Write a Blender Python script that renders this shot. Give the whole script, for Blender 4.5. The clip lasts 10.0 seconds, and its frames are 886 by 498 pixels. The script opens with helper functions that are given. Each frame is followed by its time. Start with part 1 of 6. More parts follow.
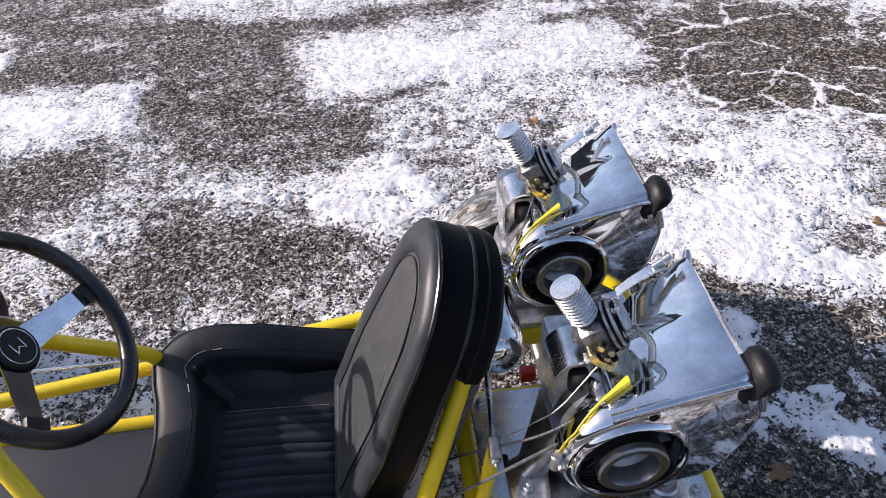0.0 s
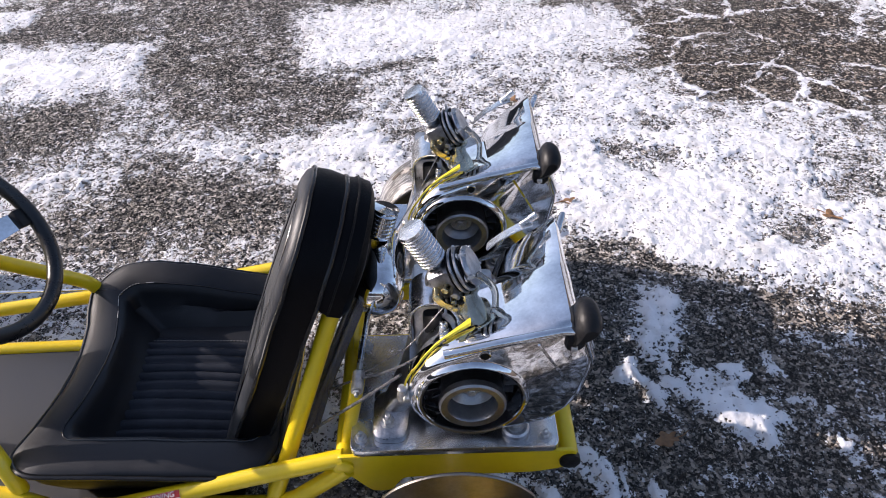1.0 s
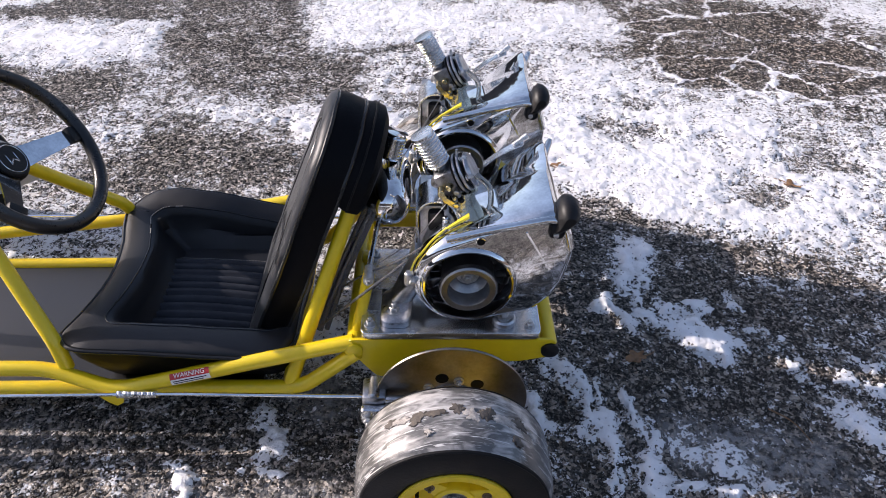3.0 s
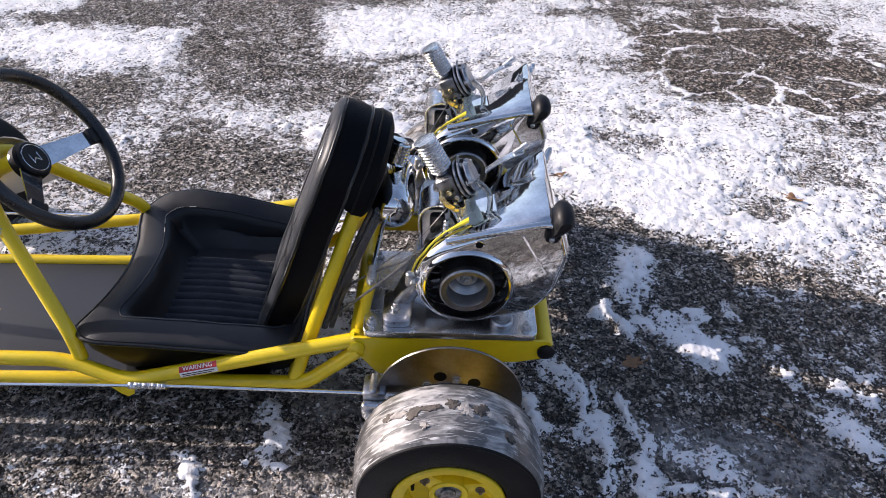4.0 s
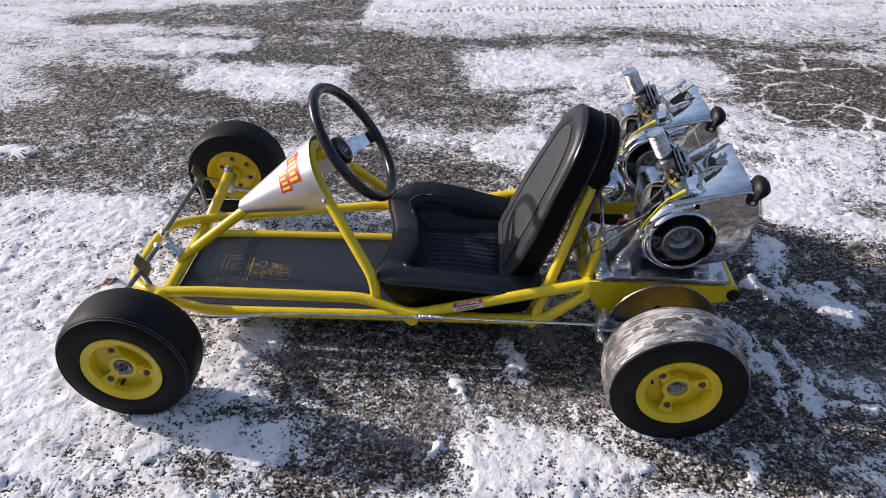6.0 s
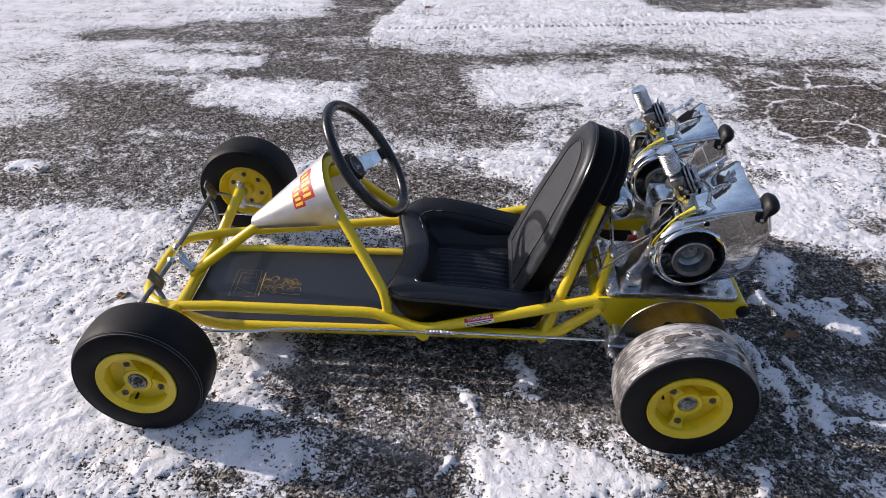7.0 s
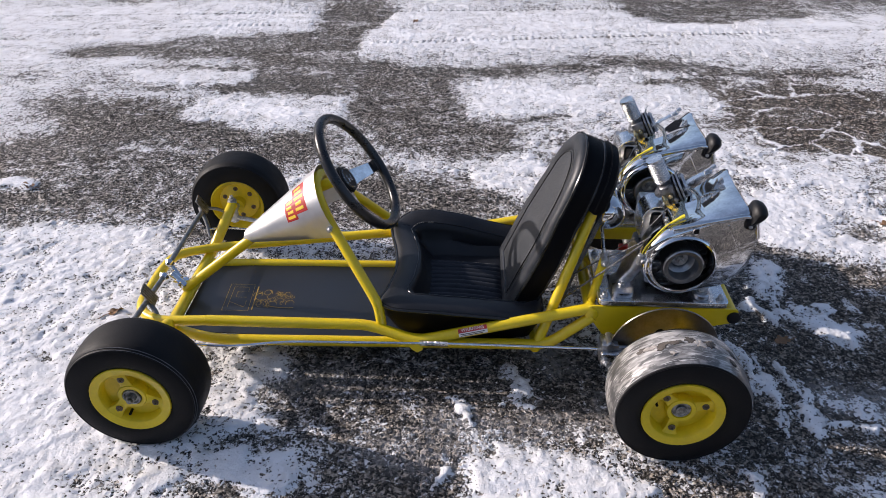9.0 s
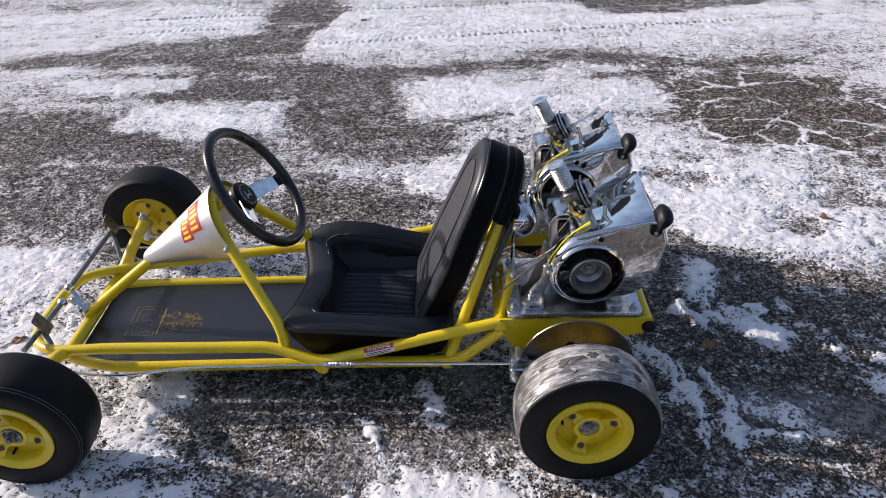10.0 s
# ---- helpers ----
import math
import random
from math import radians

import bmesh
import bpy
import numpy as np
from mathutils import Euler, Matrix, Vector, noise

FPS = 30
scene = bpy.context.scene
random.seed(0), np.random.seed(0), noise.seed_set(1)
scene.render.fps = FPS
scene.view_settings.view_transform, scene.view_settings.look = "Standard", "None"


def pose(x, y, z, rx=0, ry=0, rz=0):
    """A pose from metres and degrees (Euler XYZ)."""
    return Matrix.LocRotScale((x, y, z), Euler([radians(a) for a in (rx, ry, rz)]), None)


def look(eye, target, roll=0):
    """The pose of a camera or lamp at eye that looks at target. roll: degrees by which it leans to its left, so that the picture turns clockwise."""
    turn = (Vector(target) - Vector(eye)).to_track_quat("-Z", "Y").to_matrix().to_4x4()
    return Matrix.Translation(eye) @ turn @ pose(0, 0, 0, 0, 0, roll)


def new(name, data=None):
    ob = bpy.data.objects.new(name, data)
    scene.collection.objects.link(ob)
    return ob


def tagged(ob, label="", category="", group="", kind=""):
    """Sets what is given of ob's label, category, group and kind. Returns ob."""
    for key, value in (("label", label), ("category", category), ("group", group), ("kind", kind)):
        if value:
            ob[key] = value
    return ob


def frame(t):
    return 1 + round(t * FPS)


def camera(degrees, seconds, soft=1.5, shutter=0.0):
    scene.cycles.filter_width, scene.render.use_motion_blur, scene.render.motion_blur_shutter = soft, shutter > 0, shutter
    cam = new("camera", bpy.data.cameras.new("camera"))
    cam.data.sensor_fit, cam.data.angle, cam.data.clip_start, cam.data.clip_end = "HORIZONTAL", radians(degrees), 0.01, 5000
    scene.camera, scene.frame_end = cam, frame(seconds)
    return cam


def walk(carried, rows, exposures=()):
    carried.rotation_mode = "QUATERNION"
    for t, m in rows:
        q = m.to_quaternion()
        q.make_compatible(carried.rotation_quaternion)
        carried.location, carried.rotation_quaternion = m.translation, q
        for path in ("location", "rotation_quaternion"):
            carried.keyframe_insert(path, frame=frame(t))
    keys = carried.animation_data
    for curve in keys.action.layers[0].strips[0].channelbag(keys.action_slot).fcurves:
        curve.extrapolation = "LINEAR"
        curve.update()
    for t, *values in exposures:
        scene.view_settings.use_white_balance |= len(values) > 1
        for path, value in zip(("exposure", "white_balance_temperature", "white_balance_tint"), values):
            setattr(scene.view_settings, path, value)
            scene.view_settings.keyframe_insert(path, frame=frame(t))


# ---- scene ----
cam = camera(62.3, 10.0, soft=0.55)
PATH = [
    (0, (-0.25, -0.764, 1.152), (-0.107, 0.755, -0.142), -2.1),
    (0.5, (-0.087, -0.809, 1.155), (0.029, 0.702, -0.151), -0.4),
    (1, (-0.012, -0.877, 1.153), (-0.007, 0.63, -0.162), -1.6),
    (1.5, (-0.043, -0.99, 1.127), (-0.022, 0.54, -0.161), -1.6),
    (2, (-0.067, -1.056, 1.118), (-0.008, 0.483, -0.157), 0.3),
    (3.5, (-0.026, -1.134, 1.134), (0.007, 0.413, -0.133), 1.6),
    (4, (-0.021, -1.165, 1.147), (-0.014, 0.395, -0.104), 1.5),
    (4.5, (-0.057, -1.315, 1.209), (-0.078, 0.264, -0.018), 1.4),
    (5, (-0.196, -1.452, 1.264), (-0.24, 0.149, 0.066), 1.2),
    (5.5, (-0.396, -1.606, 1.257), (-0.461, 0.015, 0.087), 0.7),
    (7, (-0.465, -1.648, 1.275), (-0.548, 0.009, 0.159), 0.6),
    (7.5, (-0.468, -1.649, 1.275), (-0.55, 0.015, 0.169), 0.6),
    (8, (-0.467, -1.654, 1.278), (-0.546, 0.016, 0.181), 0.7),
    (8.5, (-0.47, -1.656, 1.276), (-0.542, 0.02, 0.187), 0.6),
    (9, (-0.471, -1.658, 1.278), (-0.528, 0.019, 0.19), 0.3),
    (9.5, (-0.462, -1.654, 1.277), (-0.506, 0.021, 0.185), -0.3),
    (10, (-0.266, -1.563, 1.274), (-0.301, 0.106, 0.172), -1.4),
]
walk(cam, [(t, look(eye, target, roll)) for t, eye, target, roll in PATH], [(0.0, 0.68, 6660, 20), (4.4, 0.68, 6660, 20), (5.6, 0.34, 6600, 18), (10.0, 0.34, 6600, 18)])

# ---- light: low winter sun from the front of the kart, clear sky ----
SUN_WAY = Vector((1.0, -0.26, -0.445)).normalized()
world = bpy.data.worlds.new("winter_sky")
scene.world = world
world.use_nodes = True
wn = world.node_tree
sky = wn.nodes.new("ShaderNodeTexSky")
sky.sky_type, sky.sun_disc = "NISHITA", False
sky.sun_elevation = math.asin(-SUN_WAY.z)
sky.sun_rotation = math.atan2(-SUN_WAY.x, -SUN_WAY.y)
sky.air_density, sky.dust_density, sky.ozone_density = 1.0, 1.6, 1.0
wn.nodes["Background"].inputs["Strength"].default_value = 0.135
wn.links.new(sky.outputs["Color"], wn.nodes["Background"].inputs["Color"])
sun_data = bpy.data.lights.new("sun", "SUN")
sun_data.energy, sun_data.angle, sun_data.color = 3.5, radians(0.55), (1.0, 0.95, 0.88)
sun = new("sun", sun_data)
sun.matrix_world = Matrix.Translation((-4, 1.2, 3)) @ SUN_WAY.to_track_quat("-Z", "Y").to_matrix().to_4x4()


# ---- materials ----
def mat(name, colour, rough=0.5, metal=0.0, vary=0.15, scale=30.0, bump=0.0, bump_scale=200.0, colour2=None, coat=0.0, spec=0.5):
    """A principled material with broad and fine variation in colour and gloss, and fine relief."""
    m = bpy.data.materials.new(name)
    m.use_nodes = True
    nt = m.node_tree
    b = nt.nodes["Principled BSDF"]
    co = nt.nodes.new("ShaderNodeTexCoord")
    n1 = nt.nodes.new("ShaderNodeTexNoise")
    n1.inputs["Scale"].default_value, n1.inputs["Detail"].default_value = scale, 6
    n2 = nt.nodes.new("ShaderNodeTexNoise")
    n2.inputs["Scale"].default_value, n2.inputs["Detail"].default_value = scale * 7, 4
    for n in (n1, n2):
        nt.links.new(co.outputs["Object"], n.inputs["Vector"])
    add = nt.nodes.new("ShaderNodeMath")
    add.operation = "MULTIPLY_ADD"
    add.inputs[1].default_value = 0.35
    nt.links.new(n2.outputs["Fac"], add.inputs[0])
    nt.links.new(n1.outputs["Fac"], add.inputs[2])
    ramp = nt.nodes.new("ShaderNodeMapRange")
    ramp.inputs["From Min"].default_value, ramp.inputs["From Max"].default_value = 0.42, 0.95
    nt.links.new(add.outputs[0], ramp.inputs["Value"])
    mix = nt.nodes.new("ShaderNodeMix")
    mix.data_type = "RGBA"
    c2 = colour2 or tuple(min(1.0, c * (1 + vary * 2)) for c in colour)
    c1 = colour if colour2 else tuple(c * (1 - vary) for c in colour)
    mix.inputs["A"].default_value, mix.inputs["B"].default_value = (*c1, 1), (*c2, 1)
    nt.links.new(ramp.outputs[0], mix.inputs["Factor"])
    nt.links.new(mix.outputs["Result"], b.inputs["Base Color"])
    rr = nt.nodes.new("ShaderNodeMapRange")
    rr.inputs["To Min"].default_value, rr.inputs["To Max"].default_value = max(0.02, rough * (1 - vary * 1.5)), min(1, rough * (1 + vary * 1.5))
    nt.links.new(add.outputs[0], rr.inputs["Value"])
    nt.links.new(rr.outputs[0], b.inputs["Roughness"])
    b.inputs["Metallic"].default_value = metal
    b.inputs["Coat Weight"].default_value = coat
    b.inputs["Coat Roughness"].default_value = 0.08
    b.inputs["Specular IOR Level"].default_value = spec
    if bump:
        n3 = nt.nodes.new("ShaderNodeTexNoise")
        n3.inputs["Scale"].default_value, n3.inputs["Detail"].default_value = bump_scale, 3
        nt.links.new(co.outputs["Object"], n3.inputs["Vector"])
        bp = nt.nodes.new("ShaderNodeBump")
        bp.inputs["Strength"].default_value, bp.inputs["Distance"].default_value = bump, 0.002
        nt.links.new(n3.outputs["Fac"], bp.inputs["Height"])
        nt.links.new(bp.outputs["Normal"], b.inputs["Normal"])
    return m


YELLOW = mat("yellow_enamel", (0.76, 0.55, 0.008), 0.32, 0, 0.06, 12, 0.06, 60, coat=0.35)
RIM_YELLOW = mat("yellow_wheel_paint", (0.72, 0.52, 0.008), 0.42, 0, 0.10, 18, 0.12, 90, coat=0.15)
CHROME = mat("chrome", (0.80, 0.81, 0.82), 0.05, 1, 0.25, 25, 0.12, 18)
CHROME_DULL = mat("worn_chrome", (0.62, 0.62, 0.62), 0.22, 1, 0.3, 30, 0.2, 60)
ALU = mat("brushed_aluminium", (0.66, 0.67, 0.68), 0.24, 1, 0.15, 40, 0.15, 300)
CAST = mat("cast_aluminium", (0.40, 0.40, 0.41), 0.28, 1, 0.35, 60, 0.18, 300)
CARB = mat("dark_cast_metal", (0.26, 0.26, 0.27), 0.26, 1, 0.4, 70, 0.5, 260)
FAN = mat("dark_fan_metal", (0.07, 0.07, 0.072), 0.36, 1, 0.4, 70, 0.3, 260)
STEEL = mat("steel_disc", (0.27, 0.25, 0.225), 0.34, 1, 0.25, 25, 0.15, 250)
ZINC = mat("zinc_bolt", (0.50, 0.50, 0.50), 0.42, 1, 0.3, 120)
VINYL = mat("black_vinyl", (0.0080, 0.0090, 0.0118), 0.43, 0, 0.22, 30, 0.16, 420, spec=0.42)
# same vinyl, coloured lighter for the sunlit front of the backrest
VINYL_SUNLIT = mat("black_vinyl_sunlit", (0.026, 0.029, 0.034), 0.38, 0, 0.2, 30, 0.14, 420, spec=0.35)
VINYL_RIB = mat("ribbed_vinyl", (0.026, 0.029, 0.036), 0.42, 0, 0.2, 30, 0.14, 420, spec=0.16)
VINYL_PANEL = mat("perforated_grey_vinyl", (0.034, 0.037, 0.041), 0.42, 0, 0.2, 30, 0.9, 330, spec=0.4)
# same black vinyl, coloured darker for the shaded sides and back
VINYL_SHADED = mat("black_vinyl_shaded", (0.0020, 0.0020, 0.0028), 0.42, 0, 0.15, 40, 0.25, 500, spec=0.10)
PIPING = mat("vinyl_piping", (0.012, 0.012, 0.012), 0.22, 0, 0.1, 40)
THREAD = mat("grey_thread", (0.32, 0.31, 0.29), 0.8, 0, 0.2, 80)
RUBBER = mat("tyre_rubber", (0.0060, 0.0060, 0.0066), 0.50, 0, 0.3, 25, 0.2, 240, spec=0.19)
RUBBER_SOFT = mat("black_rubber", (0.006, 0.006, 0.007), 0.42, 0, 0.2, 60, 0.2, 200, spec=0.3)
SEAM_RUBBER = mat("scuffed_rubber", (0.09, 0.09, 0.095), 0.6, 0, 0.4, 60)
GRIP = mat("black_grip", (0.010, 0.010, 0.011), 0.26, 0, 0.2, 40, 0.15, 300)
PAN = mat("black_pan_paint", (0.0026, 0.0034, 0.0056), 0.37, 0, 0.12, 8, 0.05, 120, spec=0.9)
PEDAL = mat("worn_pedal_steel", (0.20, 0.20, 0.195), 0.36, 1, 0.3, 60, 0.3, 200)
BLACK = mat("black_paint", (0.004, 0.004, 0.004), 0.5, 0, 0.2, 60, spec=0.2)
SHELL = mat("brushed_sheet", (0.66, 0.66, 0.67), 0.34, 1, 0.08, 9, 0.05, 200)
RED = mat("red_print", (0.45, 0.02, 0.02), 0.4, 0, 0.1, 60)
WHITE = mat("white_print", (0.78, 0.77, 0.75), 0.45, 0, 0.06, 60)
GOLD = mat("gold_print", (0.34, 0.22, 0.05), 0.45, 0, 0.25, 70)
DECAL_YELLOW = mat("yellow_print", (0.82, 0.55, 0.03), 0.4, 0, 0.05, 60)
CUP = mat("turned_grey_metal", (0.30, 0.30, 0.305), 0.34, 1, 0.2, 40, 0.1, 300)
PALE_BRASS = mat("pale_brass", (0.60, 0.56, 0.44), 0.22, 1, 0.2, 50, 0.1, 200)
BRASS = mat("brass", (0.55, 0.46, 0.26), 0.22, 1, 0.25, 60)
OLD_BOLT = mat("rusty_bolt", (0.15, 0.115, 0.085), 0.5, 0.6, 0.4, 150, 0.3, 300)
HUB_METAL = mat("greasy_metal", (0.03, 0.03, 0.029), 0.34, 1, 0.9, 90, 1.0, 90, colour2=(0.60, 0.60, 0.59))
LEAF = mat("dry_leaf", (0.20, 0.11, 0.055), 0.75, 0, 0.3, 90, 0.4, 300)


def clear_plastic(name, colour, rough, alpha):
    m = bpy.data.materials.new(name)
    m.use_nodes = True
    b = m.node_tree.nodes["Principled BSDF"]
    b.inputs["Base Color"].default_value = (*colour, 1)
    b.inputs["Roughness"].default_value = rough
    b.inputs["Transmission Weight"].default_value = alpha
    b.inputs["IOR"].default_value = 1.4
    return m


HOSE = clear_plastic("clear_hose", (0.62, 0.60, 0.55), 0.12, 0.9)
FUEL_HOSE = mat("yellow_fuel_hose", (0.85, 0.68, 0.05), 0.3, 0, 0.08, 60, coat=0.3)
SMOKE_HOSE = clear_plastic("smoky_hose", (0.22, 0.22, 0.23), 0.2, 0.6)


def tread_material():
    """Slick tread wrapped in wrinkled clear film, with pale dirt and the film's highlights in its colour."""
    m = mat("film_wrapped_tread", (0.07, 0.068, 0.065), 0.34, 0, 0.45, 25)
    nt = m.node_tree
    b = nt.nodes["Principled BSDF"]
    co = nt.nodes.new("ShaderNodeTexCoord")
    sc = nt.nodes.new("ShaderNodeMapping")
    sc.inputs["Scale"].default_value = (11, 34, 11)
    n = nt.nodes.new("ShaderNodeTexNoise")
    n.inputs["Scale"].default_value, n.inputs["Detail"].default_value, n.inputs["Distortion"].default_value = 2.4, 8, 0.9
    n2 = nt.nodes.new("ShaderNodeTexNoise")
    n2.inputs["Scale"].default_value, n2.inputs["Detail"].default_value = 14, 5
    nt.links.new(co.outputs["Object"], sc.inputs["Vector"])
    nt.links.new(sc.outputs["Vector"], n.inputs["Vector"])
    nt.links.new(co.outputs["Object"], n2.inputs["Vector"])
    add = nt.nodes.new("ShaderNodeMath")
    nt.links.new(n.outputs["Fac"], add.inputs[0])
    nt.links.new(n2.outputs["Fac"], add.inputs[1])
    mr = nt.nodes.new("ShaderNodeMapRange")
    mr.inputs["From Min"].default_value, mr.inputs["From Max"].default_value = 0.96, 1.24
    nt.links.new(add.outputs[0], mr.inputs["Value"])
    mix = nt.nodes.new("ShaderNodeMix")
    mix.data_type = "RGBA"
    old = b.inputs["Base Color"].links[0].from_socket
    nt.links.new(old, mix.inputs["A"])
    mix.inputs["B"].default_value = (0.52, 0.50, 0.48, 1)
    nt.links.new(mr.outputs[0], mix.inputs["Factor"])
    nt.links.new(mix.outputs["Result"], b.inputs["Base Color"])
    # thin pale streaks, painted as bright glints along the film
    thin = nt.nodes.new("ShaderNodeMapping")
    thin.inputs["Scale"].default_value = (14, 190, 14)
    thin.inputs["Rotation"].default_value = (0.16, 0, 0.20)
    n4 = nt.nodes.new("ShaderNodeTexNoise")
    n4.inputs["Scale"].default_value, n4.inputs["Detail"].default_value, n4.inputs["Distortion"].default_value = 1.6, 3, 1.2
    nt.links.new(co.outputs["Object"], thin.inputs["Vector"])
    nt.links.new(thin.outputs["Vector"], n4.inputs["Vector"])
    mr2 = nt.nodes.new("ShaderNodeMapRange")
    mr2.inputs["From Min"].default_value, mr2.inputs["From Max"].default_value = 0.60, 0.68
    nt.links.new(n4.outputs["Fac"], mr2.inputs["Value"])
    pale_streak = nt.nodes.new("ShaderNodeMix")
    pale_streak.data_type = "RGBA"
    pale_streak.inputs["B"].default_value = (0.66, 0.65, 0.63, 1)
    nt.links.new(mr2.outputs[0], pale_streak.inputs["Factor"])
    nt.links.new(mix.outputs["Result"], pale_streak.inputs["A"])
    nt.links.new(pale_streak.outputs["Result"], b.inputs["Base Color"])
    b.inputs["Coat Weight"].default_value = 0.9
    b.inputs["Coat Roughness"].default_value = 0.16
    bp = nt.nodes.new("ShaderNodeBump")
    bp.inputs["Strength"].default_value, bp.inputs["Distance"].default_value = 0.5, 0.003
    nt.links.new(n.outputs["Fac"], bp.inputs["Height"])
    nt.links.new(bp.outputs["Normal"], b.inputs["Normal"])
    nt.links.new(bp.outputs["Normal"], b.inputs["Coat Normal"])
    return m


TREAD = tread_material()
MUD = mat("mud_scab", (0.085, 0.072, 0.060), 0.75, 0, 0.5, 70, 0.8, 250)
MUD_PALE = mat("pale_mud_scab", (0.36, 0.33, 0.30), 0.85, 0, 0.4, 90, 0.8, 250)


# ---- mesh helpers ----
def mesh_of(name, verts, faces, material, smooth=38):
    me = bpy.data.meshes.new(name)
    me.from_pydata([tuple(v) for v in verts], [], faces)
    me.validate()
    bm = bmesh.new()
    bm.from_mesh(me)
    bmesh.ops.recalc_face_normals(bm, faces=bm.faces)
    bm.to_mesh(me)
    bm.free()
    me.materials.append(material)
    if smooth:
        me.shade_smooth()
        me.set_sharp_from_angle(angle=radians(smooth))
    return me


def part(name, geo, material, parent, label="", smooth=38):
    """One mesh object, from (verts, faces) in world metres, under a thing or a part."""
    ob = new(name, mesh_of(name, geo[0], geo[1], material, smooth))
    if parent is not None:
        ob.parent = parent
        if parent.type == "EMPTY":
            ob.matrix_parent_inverse = Matrix.Translation(-parent.location)
    if label:
        tagged(ob, label)
    return ob


def moved(geo, m):
    return [m @ Vector(v) for v in geo[0]], geo[1]


def joined(*geos):
    verts, faces = [], []
    for v, f in geos:
        k = len(verts)
        verts += list(v)
        faces += [tuple(i + k for i in g) for g in f]
    return verts, faces


def rounded_path(points, bend):
    """The points with each inner corner turned into an arc of about that radius."""
    pts = [Vector(p) for p in points]
    out = [pts[0]]
    for a, b, c in zip(pts, pts[1:], pts[2:]):
        u, v = (a - b), (c - b)
        d = min(bend, u.length * 0.48, v.length * 0.48)
        p, q = b + u.normalized() * d, b + v.normalized() * d
        for k in range(7):
            s = k / 6
            out.append(p * (1 - s) ** 2 + b * 2 * s * (1 - s) + q * s ** 2)
    out.append(pts[-1])
    return out


def tube(points, radius, bend=0.05, segs=14, closed=False, radius_end=None):
    pts = rounded_path(points, bend) if not closed else [Vector(p) for p in points]
    n = len(pts)
    verts, faces = [], []
    side = None
    for i, p in enumerate(pts):
        a = pts[(i - 1) % n] if closed or i else p
        b = pts[(i + 1) % n] if closed or i < n - 1 else p
        t = (b - a).normalized()
        if side is None:
            side = t.orthogonal().normalized()
        side = (side - t * side.dot(t)).normalized()
        up = t.cross(side)
        r = radius if radius_end is None else radius + (radius_end - radius) * i / (n - 1)
        for k in range(segs):
            w = 2 * math.pi * k / segs
            verts.append(p + (side * math.cos(w) + up * math.sin(w)) * r)
    last = n if closed else n - 1
    for i in range(last):
        for k in range(segs):
            k2, j = (k + 1) % segs, (i + 1) % n
            faces.append((i * segs + k, i * segs + k2, j * segs + k2, j * segs + k))
    if not closed:
        faces += [tuple(range(segs)), tuple((n - 1) * segs + k for k in range(segs))]
    return verts, faces


def lathe(profile, segs=40, close=False):
    """Turns (radius, height) pairs round the y axis."""
    verts, faces = [], []
    n = len(profile)
    for k in range(segs):
        w = 2 * math.pi * k / segs
        for r, h in profile:
            verts.append(Vector((r * math.cos(w), h, r * math.sin(w))))
    for k in range(segs):
        k2 = (k + 1) % segs
        for i in range(n if close else n - 1):
            j = (i + 1) % n
            faces.append((k * n + i, k2 * n + i, k2 * n + j, k * n + j))
    if not close:
        for i in (0, n - 1):
            if profile[i][0] > 1e-5:
                faces.append(tuple(k * n + i for k in range(segs)))
    return verts, faces


def along(a, b):
    """The matrix that lays the y axis of a lathe from a towards b."""
    a, b = Vector(a), Vector(b)
    return Matrix.Translation(a) @ (b - a).to_track_quat("Y", "Z").to_matrix().to_4x4()


def rod(a, b, radius, segs=14, bevel=0.0):
    length = (Vector(b) - Vector(a)).length
    c = min(bevel, radius * 0.6)
    prof = [(radius - c, 0), (radius, c), (radius, length - c), (radius - c, length)] if c else [(radius, 0), (radius, length)]
    return moved(lathe(prof, segs), along(a, b))


def bolt(at, way, radius=0.008, height=0.009):
    """A hex head with a stud end and a washer."""
    at, way = Vector(at), Vector(way).normalized()
    washer = rod(at, at + way * 0.0018, radius * 1.45, 18)
    head = rod(at + way * 0.0018, at + way * height, radius, 6, 0.0012)
    stud = rod(at + way * height, at + way * (height + radius * 0.9), radius * 0.52, 10, 0.001)
    return joined(washer, head, stud)


def box(size, bevel=0.003, segs=2):
    bm = bmesh.new()
    bmesh.ops.create_cube(bm, size=1)
    bmesh.ops.scale(bm, vec=Vector(size), verts=bm.verts)
    if bevel:
        bmesh.ops.bevel(bm, geom=list(bm.edges), offset=min(bevel, min(size) * 0.45), segments=segs, profile=0.5, affect="EDGES")
    geo = [v.co.copy() for v in bm.verts], [tuple(v.index for v in f.verts) for f in bm.faces]
    bm.free()
    return geo


def block(x0, x1, y0, y1, z0, z1, bevel=0.003):
    return moved(box((x1 - x0, y1 - y0, z1 - z0), bevel), Matrix.Translation(((x0 + x1) / 2, (y0 + y1) / 2, (z0 + z1) / 2)))


def loft(rings, cap_first=True, cap_last=True, closed=True):
    verts, faces = [], []
    n = len(rings[0])
    for ring in rings:
        verts += [Vector(p) for p in ring]
    for i in range(len(rings) - 1):
        for k in range(n if closed else n - 1):
            k2 = (k + 1) % n
            faces.append((i * n + k, i * n + k2, (i + 1) * n + k2, (i + 1) * n + k))
    if cap_first:
        faces.append(tuple(range(n)))
    if cap_last:
        faces.append(tuple((len(rings) - 1) * n + k for k in range(n)))
    return verts, faces


